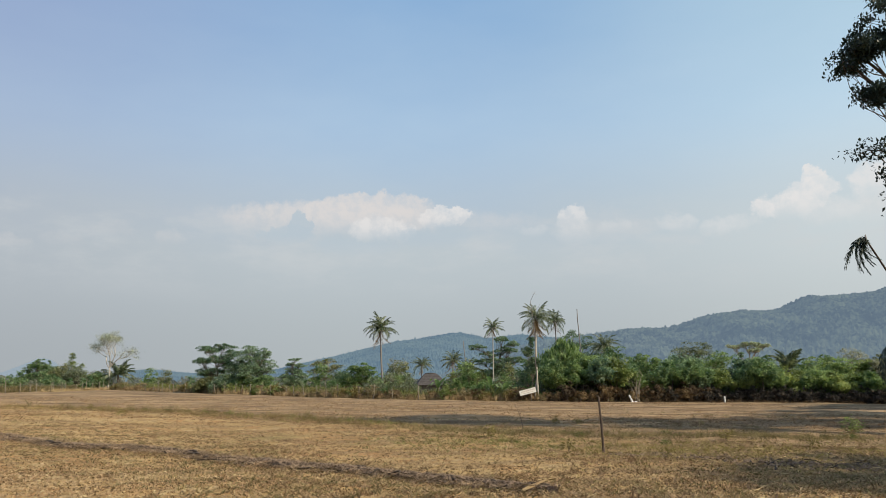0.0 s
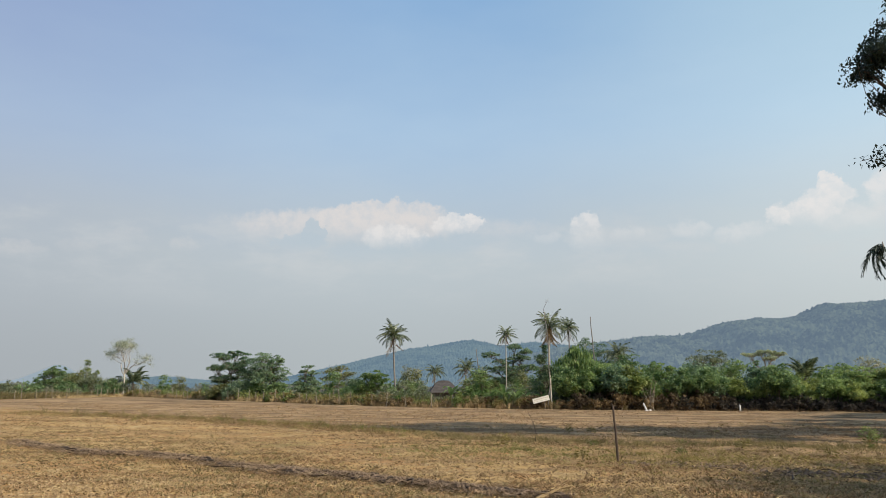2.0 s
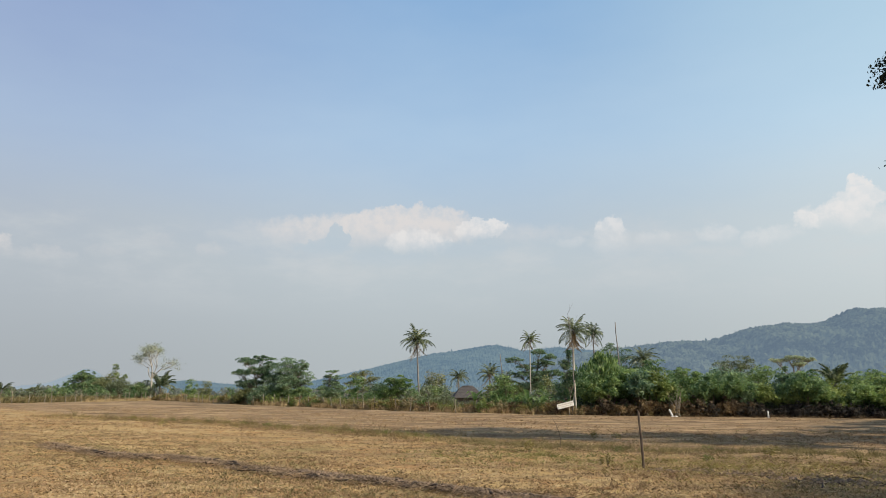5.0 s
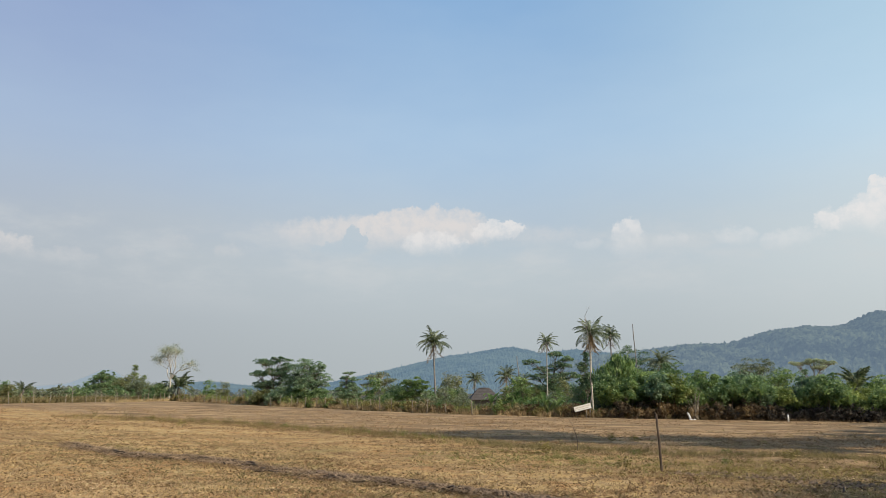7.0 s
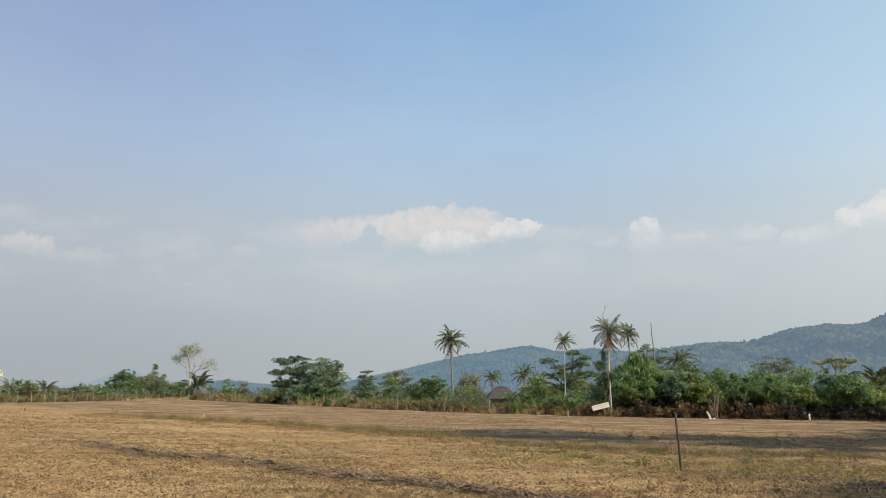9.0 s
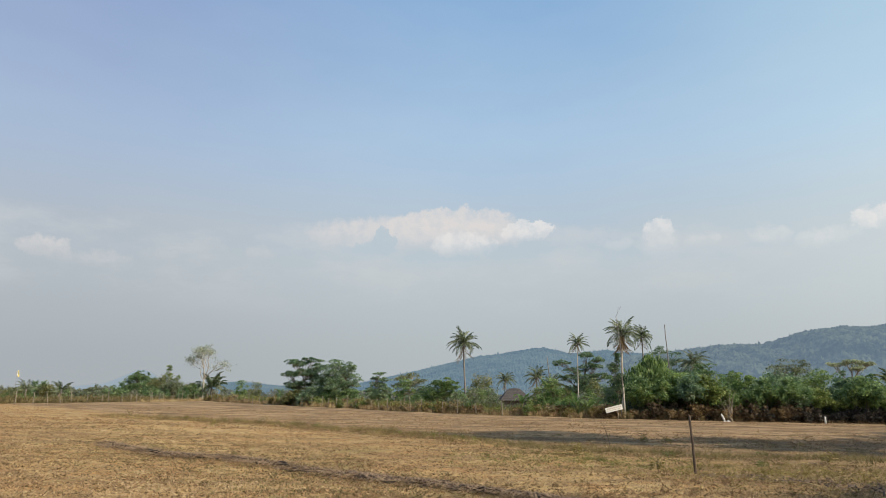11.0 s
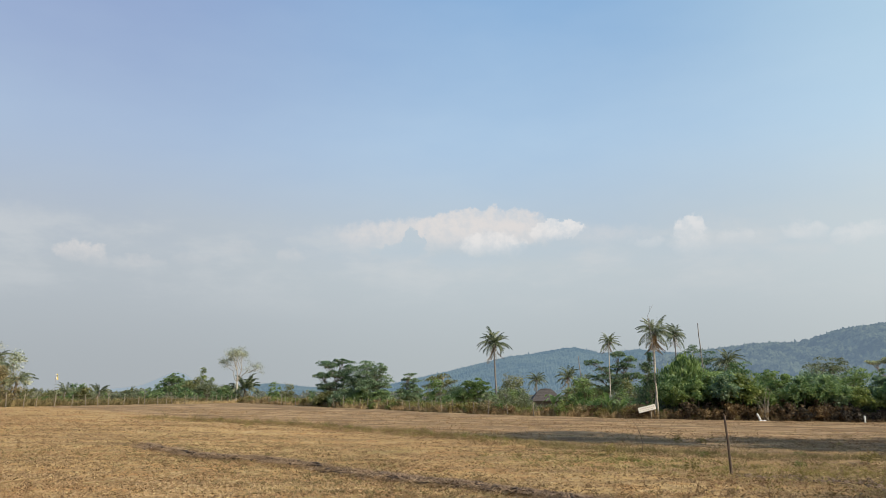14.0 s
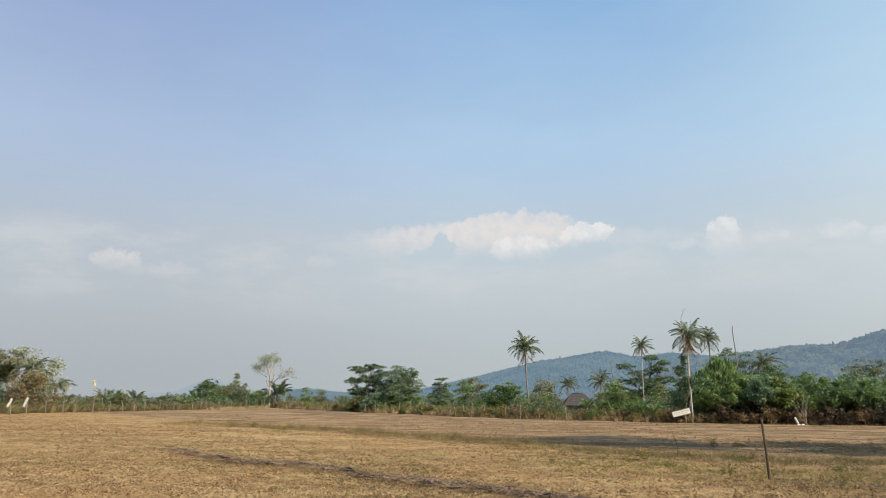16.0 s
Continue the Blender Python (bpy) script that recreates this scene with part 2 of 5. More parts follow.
def hazed_material(name, dark, light, air, amount, scale):
    """Wooded slopes, the haze before them put in as a flat emission."""
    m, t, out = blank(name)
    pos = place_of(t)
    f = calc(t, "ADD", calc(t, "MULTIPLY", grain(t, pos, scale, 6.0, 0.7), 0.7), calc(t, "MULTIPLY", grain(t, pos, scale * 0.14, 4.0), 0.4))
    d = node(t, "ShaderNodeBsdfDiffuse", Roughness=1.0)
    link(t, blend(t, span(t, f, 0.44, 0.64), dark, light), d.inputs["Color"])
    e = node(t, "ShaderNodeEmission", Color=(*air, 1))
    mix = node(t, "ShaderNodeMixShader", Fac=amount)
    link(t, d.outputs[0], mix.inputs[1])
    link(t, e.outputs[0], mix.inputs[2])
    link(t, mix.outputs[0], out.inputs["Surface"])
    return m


FIELD = field_material()
MOWN = stubble_leaf("mown_straw", (0.270, 0.180, 0.100), (0.500, 0.366, 0.212), (0.400, 0.232, 0.116))
MOWN_BROWN = stubble_leaf("mown_brown", (0.130, 0.084, 0.046), (0.400, 0.285, 0.165), (0.330, 0.185, 0.090))
STRAW = leafy("straw", (0.230, 0.150, 0.070), (0.520, 0.400, 0.220), 0.15, 0.8)
WEED = leafy("field_weeds", (0.115, 0.098, 0.045), (0.29, 0.23, 0.11), 0.25, 0.8)
GREEN_WEED = leafy("green_weeds", (0.11, 0.13, 0.04), (0.24, 0.24, 0.08), 0.35, 0.7)
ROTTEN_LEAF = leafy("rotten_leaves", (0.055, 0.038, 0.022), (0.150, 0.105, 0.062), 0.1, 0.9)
YELLOW_WEED = leafy("yellowish_weeds", (0.155, 0.124, 0.044), (0.345, 0.284, 0.105), 0.3, 0.8)
DEAD_GRASS = leafy("dead_grey_grass", (0.175, 0.122, 0.080), (0.430, 0.315, 0.215), 0.15, 0.9)
BLUE_GREEN = leafy("blue_green_leaves", (0.105, 0.175, 0.112), (0.330, 0.415, 0.270), 0.52)
LIME = leafy("yellow_green_leaves", (0.135, 0.178, 0.055), (0.430, 0.480, 0.185), 0.50)
# Near-black leaf tones paint the band of shade along the hedge's foot.
FOOT_SHADE = leafy("foot_shade_leaves", (0.028, 0.026, 0.024), (0.105, 0.088, 0.072), 0.12, 0.85)
DRY = leafy("withered_leaves", (0.15, 0.098, 0.052), (0.4, 0.285, 0.155), 0.25, 0.8)
DEEP = leafy("deep_green_leaves", (0.068, 0.125, 0.080), (0.245, 0.325, 0.205), 0.48)
MID = leafy("mid_green_leaves", (0.086, 0.152, 0.070), (0.295, 0.385, 0.185), 0.5)
FRESH = leafy("fresh_green_leaves", (0.095, 0.160, 0.058), (0.355, 0.445, 0.190), 0.50)
OLIVE = leafy("olive_leaves", (0.125, 0.14, 0.062), (0.31, 0.305, 0.145), 0.4)
GREY_LEAF = leafy("greyish_leaves", (0.165, 0.17, 0.115), (0.42, 0.415, 0.31), 0.35)
PALE_LEAF = leafy("bleached_leaves", (0.270, 0.300, 0.215), (0.580, 0.600, 0.490), 0.40)
DUSTY = leafy("dusty_pale_leaves", (0.220, 0.250, 0.170), (0.460, 0.490, 0.370), 0.45)
SAGE = leafy("sage_leaves", (0.115, 0.140, 0.085), (0.290, 0.320, 0.200), 0.38)
RUSTY = leafy("yellow_brown_leaves", (0.20, 0.158, 0.080), (0.41, 0.335, 0.185), 0.35)
FROND = leafy("palm_leaf", (0.055, 0.082, 0.042), (0.310, 0.340, 0.210), 0.3, 0.30)
OLD_FROND = leafy("withered_palm_leaf", (0.150, 0.100, 0.055), (0.300, 0.220, 0.130), 0.15, 0.7)
# Near-black tones paint foliage seen from its unlit side.
SHADE_LEAF = leafy("shade_dark_leaves", (0.014, 0.028, 0.022), (0.040, 0.062, 0.046), 0.15, 0.5)
BARK = plain("bark", (0.120, 0.095, 0.070), (0.230, 0.190, 0.145), 3.0, 0.9, 0.6, (1, 1, 0.3))
PALE_BARK = plain("pale_bark", (0.300, 0.270, 0.225), (0.500, 0.460, 0.395), 2.0, 0.85, 0.4, (1, 1, 0.4))
PALM_BARK = plain("palm_bark", (0.135, 0.125, 0.118), (0.255, 0.236, 0.215), 2.0, 0.9, 0.5, (0.4, 0.4, 3.0))
DARK_WOOD = plain("weathered_dark_wood", (0.045, 0.030, 0.022), (0.110, 0.075, 0.052), 5.0, 0.85, 0.6, (1, 1, 0.15))
ROTTEN = plain("stalks_and_crevices", (0.022, 0.016, 0.012), (0.080, 0.056, 0.040), 5.0, 0.9, 0.6)
POST_WOOD = plain("grey_post_wood", (0.170, 0.140, 0.105), (0.310, 0.265, 0.205), 4.0, 0.9, 0.5, (1, 1, 0.2))
SOIL = plain("turned_soil", (0.055, 0.038, 0.026), (0.285, 0.196, 0.128), 5.0, 0.95, 0.8, None, 40.0)
WHITE_PAINT = plain("white_paint", (0.660, 0.640, 0.590), (0.800, 0.790, 0.750), 5.0, 0.6, 0.1)
BOARD = plain("sign_board", (0.780, 0.740, 0.640), (0.860, 0.830, 0.750), 3.0, 0.6, 0.1)
LETTERING = plain("faded_lettering", (0.500, 0.450, 0.380), (0.640, 0.590, 0.510), 6.0, 0.7, 0.1)
THATCH = plain("thatch", (0.040, 0.036, 0.036), (0.092, 0.080, 0.076), 3.0, 0.95, 1.0, (1.0, 1.0, 4.0), 18.0)
WALL = plain("bamboo_wall", (0.085, 0.078, 0.070), (0.175, 0.160, 0.142), 3.0, 0.9, 0.5, (3, 3, 0.3))
WIRE = plain("rusty_wire", (0.160, 0.110, 0.080), (0.260, 0.210, 0.170), 9.0, 0.6, 0.2, None, 60.0, 0.6)
YELLOW = plain("yellow_cloth", (0.740, 0.560, 0.120), (0.820, 0.680, 0.240), 5.0, 0.8, 0.2)
CLOTH = plain("white_cloth", (0.720, 0.710, 0.690), (0.820, 0.810, 0.790), 8.0, 0.8, 0.3)
# Last two values: colour and share of the haze painted over each slope.
HILL_NEAR = hazed_material("wooded_hill", (0.012, 0.026, 0.018), (0.200, 0.235, 0.140), (0.182, 0.252, 0.335), 0.66, 0.060)
HILL_FAR = hazed_material("blue_hill", (0.012, 0.026, 0.020), (0.170, 0.210, 0.140), (0.160, 0.248, 0.342), 0.72, 0.040)
HILL_FAINT = hazed_material("faint_hill", (0.030, 0.045, 0.045), (0.060, 0.080, 0.080), (0.330, 0.402, 0.465), 0.95, 0.01)
WOODS = hazed_material("far_woods", (0.040, 0.055, 0.030), (0.180, 0.185, 0.095), (0.265, 0.295, 0.290), 0.32, 0.2)


# ---------------------------------------------------------------- mesh helpers
def mesh_of(name, verts, faces, material, smooth=False):
    """A mesh from arrays: verts (n, 3), faces a list of index arrays (k, 3) or (k, 4)."""
    me = bpy.data.meshes.new(name)
    verts = np.asarray(verts, dtype=np.float32)
    faces = [np.asarray(f, dtype=np.int32) for f in faces if len(f)]
    loops = np.concatenate([f.ravel() for f in faces])
    sizes = np.concatenate([np.full(len(f), f.shape[1], dtype=np.int32) for f in faces])
    me.vertices.add(len(verts))
    me.vertices.foreach_set("co", verts.ravel())
    me.loops.add(len(loops))
    me.loops.foreach_set("vertex_index", loops)
    me.polygons.add(len(sizes))
    me.polygons.foreach_set("loop_start", np.concatenate([[0], np.cumsum(sizes)[:-1]]).astype(np.int32))
    me.polygons.foreach_set("use_smooth", np.full(len(sizes), smooth))
    me.materials.append(material)
    me.update(calc_edges=True)
    me.validate()
    return me


def part(name, data, parent=None, label="", at=None):
    """Links a mesh (or a bmesh with its material) as one object, under a thing if one is given."""
    ob = new(name, data)
    if parent is not None:
        ob.parent = parent
    if at is not None:
        ob.matrix_basis = at
    return tagged(ob, label)


def thing(name, at, label, category, group="", kind=""):
    ob = new(name)
    ob.empty_display_size = 0.2
    ob.matrix_basis = at
    return tagged(ob, label, category, group, kind)


class Pile:
    """Collects pieces of one mesh."""

    def __init__(self):
        self.v, self.f3, self.f4, self.n = [], [], [], 0

    def add(self, verts, quads=None, tris=None):
        verts = np.asarray(verts, dtype=float).reshape(-1, 3)
        if quads is not None and len(quads):
            self.f4.append(np.asarray(quads) + self.n)
        if tris is not None and len(tris):
            self.f3.append(np.asarray(tris) + self.n)
        self.v.append(verts)
        self.n += len(verts)

    def mesh(self, name, material, smooth=False):
        faces = []
        if self.f4:
            faces.append(np.concatenate(self.f4))
        if self.f3:
            faces.append(np.concatenate(self.f3))
        return mesh_of(name, np.concatenate(self.v), faces, material, smooth)

    def tube(self, points, radii, sides=6, cap=True):
        pts = np.asarray(points, dtype=float)
        n = len(pts)
        tang = np.gradient(pts, axis=0)
        tang /= np.linalg.norm(tang, axis=1)[:, None] + 1e-9
        ref = np.where(np.abs(tang[:, 2:3]) < 0.9, np.array([[0, 0, 1.0]]), np.array([[1.0, 0, 0]]))
        a = np.cross(tang, ref)
        a /= np.linalg.norm(a, axis=1)[:, None] + 1e-9
        b = np.cross(tang, a)
        ang = np.arange(sides) * 2 * math.pi / sides
        r = np.asarray(radii, dtype=float)[:, None, None]
        ring = pts[:, None, :] + r * (np.cos(ang)[None, :, None] * a[:, None, :] + np.sin(ang)[None, :, None] * b[:, None, :])
        i, j = np.meshgrid(np.arange(n - 1), np.arange(sides), indexing="ij")
        k = (j + 1) % sides
        quads = np.stack([i * sides + j, i * sides + k, (i + 1) * sides + k, (i + 1) * sides + j], -1).reshape(-1, 4)
        verts = ring.reshape(-1, 3)
        tris = []
        if cap:
            verts = np.concatenate([verts, pts[-1:], pts[:1]])
            tris = [((n - 1) * sides + s, (n - 1) * sides + (s + 1) % sides, n * sides) for s in range(sides)]
            tris += [((s + 1) % sides, s, n * sides + 1) for s in range(sides)]
        self.add(verts, quads, tris)

    def leaves(self, centres, length, width, rng, up=0.35, hang=0.0):
        """One diamond-shaped leaf at each centre, turned at random."""
        c = np.asarray(centres, dtype=float)
        n = len(c)
        axis = rng.normal(size=(n, 3))
        axis[:, 2] = axis[:, 2] * 0.5 - hang
        axis /= np.linalg.norm(axis, axis=1)[:, None]
        side = np.cross(axis, rng.normal(size=(n, 3)) + np.array([0, 0, up * 3]))
        side /= np.linalg.norm(side, axis=1)[:, None] + 1e-9
        ln = (length * rng.uniform(0.6, 1.35, n))[:, None]
        wd = (width * rng.uniform(0.6, 1.35, n))[:, None]
        verts = np.stack([c - axis * ln / 2, c + side * wd / 2 - axis * ln * 0.08, c + axis * ln / 2, c - side * wd / 2 - axis * ln * 0.08], 1)
        self.add(verts.reshape(-1, 3), np.arange(4 * n).reshape(n, 4))

    def blades(self, roots, height, width, rng, lean=0.5):
        """Grass: narrow bent triangles standing on their roots."""
        p = np.asarray(roots, dtype=float)
        n = len(p)
        ang = rng.uniform(0, 2 * math.pi, n)
        side = np.stack([np.cos(ang), np.sin(ang), np.zeros(n)], 1) * (width * rng.uniform(0.6, 1.4, n))[:, None] / 2
        tip = rng.normal(size=(n, 3)) * lean
        tip[:, 2] = 1.0
        tip *= (np.asarray(height) * rng.uniform(0.5, 1.3, n))[:, None]
        verts = np.stack([p - side, p + side, p + tip * 0.55 + side * 0.7, p + tip * np.array([1.25, 1.25, 1.0])], 1)
        self.add(verts.reshape(-1, 3), np.arange(4 * n).reshape(n, 4))

    def box(self, sx, sy, sz, m=None):
        v = np.array([(x, y, z) for x in (-sx / 2, sx / 2) for y in (-sy / 2, sy / 2) for z in (-sz / 2, sz / 2)])
        if m is not None:
            v = np.array([tuple(m @ Vector(p)) for p in v])
        self.add(v, [(0, 1, 3, 2), (4, 6, 7, 5), (0, 4, 5, 1), (2, 3, 7, 6), (0, 2, 6, 4), (1, 5, 7, 3)])


# ---------------------------------------------------------------- ground
def soft_clamp(v, lo, hi):
    v = np.asarray(v, dtype=float)
    mid, half = (lo + hi) / 2, (hi - lo) / 2
    d = (v - mid) / half
    return mid + half * np.where(np.abs(d) < 0.8, d, np.sign(d) * (0.8 + 0.4 * np.tanh((np.abs(d) - 0.8) / 0.4)))


def lumps(x, y):
    """Slow unevenness of the field, a few centimetres high."""
    return (0.020 * np.sin(x * 0.9 + 1.3 * np.sin(y * 0.37)) + 0.022 * np.sin(y * 1.15 + 1.1 * np.sin(x * 0.43))
            + 0.012 * np.sin(x * 2.3 + y * 1.7) + 0.010 * np.sin(y * 3.4 - x * 1.1 + 0.8 * np.sin(x * 1.9)))


def ground_z(x, y):
    """The field falls gently to the right and away."""
    return -0.019 * soft_clamp(x, -110, 110) - 0.005 * soft_clamp(y, -170, 170) + lumps(np.asarray(x, dtype=float), np.asarray(y, dtype=float))


def zat(x, y):
    return float(ground_z(x, y))


BUND = np.array([(-26, 45.3), (-20.2, 43.6), (-13.1, 39.4), (-7.1, 34.2), (-1.8, 28.8)], dtype=float)
RIDGE = np.array([(-12.6, 22.05), (-12.1, 21.7), (-9.6, 19.8), (-7.07, 18.2), (-3.98, 15.95), (-1.41, 14.3), (0.58, 12.8), (1.3, 12.2), (1.75, 11.85)], dtype=float)


def along(line, step):
    """Even steps along a line, with the unit normals."""
    seg = np.linalg.norm(np.diff(line, axis=0), axis=1)
    s = np.concatenate([[0], np.cumsum(seg)])
    q = np.arange(0, s[-1], step)
    p = np.stack([np.interp(q, s, line[:, 0]), np.interp(q, s, line[:, 1])], 1)
    t = np.gradient(p, axis=0)
    t /= np.linalg.norm(t, axis=1)[:, None]
    return p, np.stack([-t[:, 1], t[:, 0]], 1)


def far_from(line, x, y):
    """Distance of points from a line."""
    best = np.full(np.shape(x), 1e9)
    for (ax, ay), (bx, by) in zip(line[:-1], line[1:]):
        dx, dy = bx - ax, by - ay
        u = np.clip(((x - ax) * dx + (y - ay) * dy) / (dx * dx + dy * dy), 0, 1)
        best = np.minimum(best, np.hypot(x - ax - u * dx, y - ay - u * dy))
    return best


def build_ground():
    front = np.radians(np.linspace(-50, 58, 420))
    back = np.radians(np.linspace(58, 310, 60))[1:-1]
    ang = np.concatenate([front, back])
    rad = np.concatenate([[0.5, 2, 4, 6, 8], np.geomspace(9.5, 150, 330), np.geomspace(160, 4700, 40)])
    a, r = np.meshgrid(ang, rad, indexing="ij")
    x, y = -np.sin(a) * r, np.cos(a) * r
    z = ground_z(x, y)
    bund = np.exp(-(far_from(BUND, x, y) / 0.9) ** 2)
    z = z + np.where(r < 90, 0.06 * bund, 0)
    na, nr = a.shape
    verts = np.concatenate([np.stack([x, y, z], -1).reshape(-1, 3), [(0, 0, zat(0, 0))]])
    i, j = np.meshgrid(np.arange(na), np.arange(nr - 1), indexing="ij")
    k = (i + 1) % na
    quads = np.stack([i * nr + j, i * nr + j + 1, k * nr + j + 1, k * nr + j], -1).reshape(-1, 4)
    i = np.arange(na)
    tris = np.stack([i * nr, ((i + 1) % na) * nr, np.full(na, na * nr)], -1)
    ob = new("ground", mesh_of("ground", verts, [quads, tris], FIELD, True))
    tagged(ob, "dry mown field of straw-coloured stubble with reddish bare patches", "field", kind="structure")


build_ground()


# ---------------------------------------------------------------- far hills
def hill(name, us, ws, dist, depth, material, label, seed, rough, us_range, bumps):
    rng = np.random.default_rng(seed)
    u = np.linspace(us_range[0], us_range[1], 640)
    top = np.interp(u, us, ws)
    kern = np.hanning(9)
    top = np.convolve(np.pad(top, 4, mode="edge"), kern / kern.sum(), mode="valid")
    s = np.linspace(0, 1, 150)
    uu, ss = np.meshgrid(u, s, indexing="ij")
    y = dist - depth * (1 - ss)
    base = (top[:, None] * dist) * np.sin(ss * math.pi / 2) ** 0.9
    wav = np.zeros_like(base)
    for k in range(7):
        f = 9 * 1.8 ** k
        wav += np.sin(uu * f * 3.1 + ss * f * 0.5 + rng.uniform(0, 6.3) + 1.5 * np.sin(ss * 4 + k)) * rough / 1.55 ** k
    z = base + wav * dist * (0.15 + np.sin(ss * math.pi)) * np.clip(top[:, None] / 0.04, 0.2, 1.5)
    knobs = rng.uniform(0, 1, z.shape) ** 2 * bumps
    clump = np.repeat(np.repeat(rng.uniform(0, 1, (len(u) // 2 + 1, 76)), 2, 0)[:len(u)], 2, 1)[:, :150] ** 2 * bumps
    z += (knobs + clump) * 0.6
    z[:, -2:] += rng.uniform(0, 1, (len(u), 1)) ** 4 * bumps * 1.7
    z -= bumps * 0.45 + min(0.0022 * dist, 4.0)
    z[:, 0] = -40
    # a back slope that closes the hill behind its crest
    y = np.concatenate([y, np.full((len(u), 1), dist + depth * 0.5)], 1)
    z = np.concatenate([z, np.full((len(u), 1), -40.0)], 1)
    x = np.repeat(u[:, None], y.shape[1], 1) * y
    n, m = y.shape
    i, j = np.meshgrid(np.arange(n - 1), np.arange(m - 1), indexing="ij")
    quads = np.stack([i * m + j, (i + 1) * m + j, (i + 1) * m + j + 1, i * m + j + 1], -1).reshape(-1, 4)
    ob = new(name, mesh_of(name, np.stack([x, y, z], -1).reshape(-1, 3), [quads], material, True))
    tagged(ob, label, "hill", kind="structure")


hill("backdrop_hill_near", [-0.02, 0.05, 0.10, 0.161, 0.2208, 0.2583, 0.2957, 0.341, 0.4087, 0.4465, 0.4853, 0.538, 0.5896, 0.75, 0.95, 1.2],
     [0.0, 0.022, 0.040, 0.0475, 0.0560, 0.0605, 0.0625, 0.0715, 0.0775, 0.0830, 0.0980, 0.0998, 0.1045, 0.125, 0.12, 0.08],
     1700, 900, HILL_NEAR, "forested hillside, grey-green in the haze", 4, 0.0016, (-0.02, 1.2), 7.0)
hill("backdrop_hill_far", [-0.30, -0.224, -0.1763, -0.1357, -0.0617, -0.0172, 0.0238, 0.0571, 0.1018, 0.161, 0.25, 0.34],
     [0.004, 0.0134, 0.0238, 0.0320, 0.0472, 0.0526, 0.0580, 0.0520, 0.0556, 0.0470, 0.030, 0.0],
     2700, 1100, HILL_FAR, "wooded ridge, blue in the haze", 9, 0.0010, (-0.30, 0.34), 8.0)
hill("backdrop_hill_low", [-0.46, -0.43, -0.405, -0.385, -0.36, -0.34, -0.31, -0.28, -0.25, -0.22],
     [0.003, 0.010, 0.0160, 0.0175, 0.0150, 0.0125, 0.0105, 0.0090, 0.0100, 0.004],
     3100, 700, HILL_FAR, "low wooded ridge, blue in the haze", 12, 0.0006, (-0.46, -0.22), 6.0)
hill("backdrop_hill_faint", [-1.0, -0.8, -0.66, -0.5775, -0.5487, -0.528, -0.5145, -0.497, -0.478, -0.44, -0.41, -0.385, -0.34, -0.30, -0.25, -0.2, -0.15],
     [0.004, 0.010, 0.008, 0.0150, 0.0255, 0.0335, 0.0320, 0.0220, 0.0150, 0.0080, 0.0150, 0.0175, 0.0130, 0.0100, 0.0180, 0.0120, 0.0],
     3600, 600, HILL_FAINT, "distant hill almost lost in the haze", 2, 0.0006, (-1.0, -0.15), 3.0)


# ---------------------------------------------------------------- plants
def bent(a, b, rng, sag=0.12, n=5):
    """A slightly crooked line of points from a to b."""
    a, b = np.asarray(a, dtype=float), np.asarray(b, dtype=float)
    s = np.linspace(0, 1, n)[:, None]
    p = a + (b - a) * s
    wob = rng.normal(size=3) * np.linalg.norm(b - a) * sag
    return p + wob * np.sin(s * math.pi) + rng.normal(size=(n, 3)) * np.linalg.norm(b - a) * 0.005 * np.sin(s * math.pi)


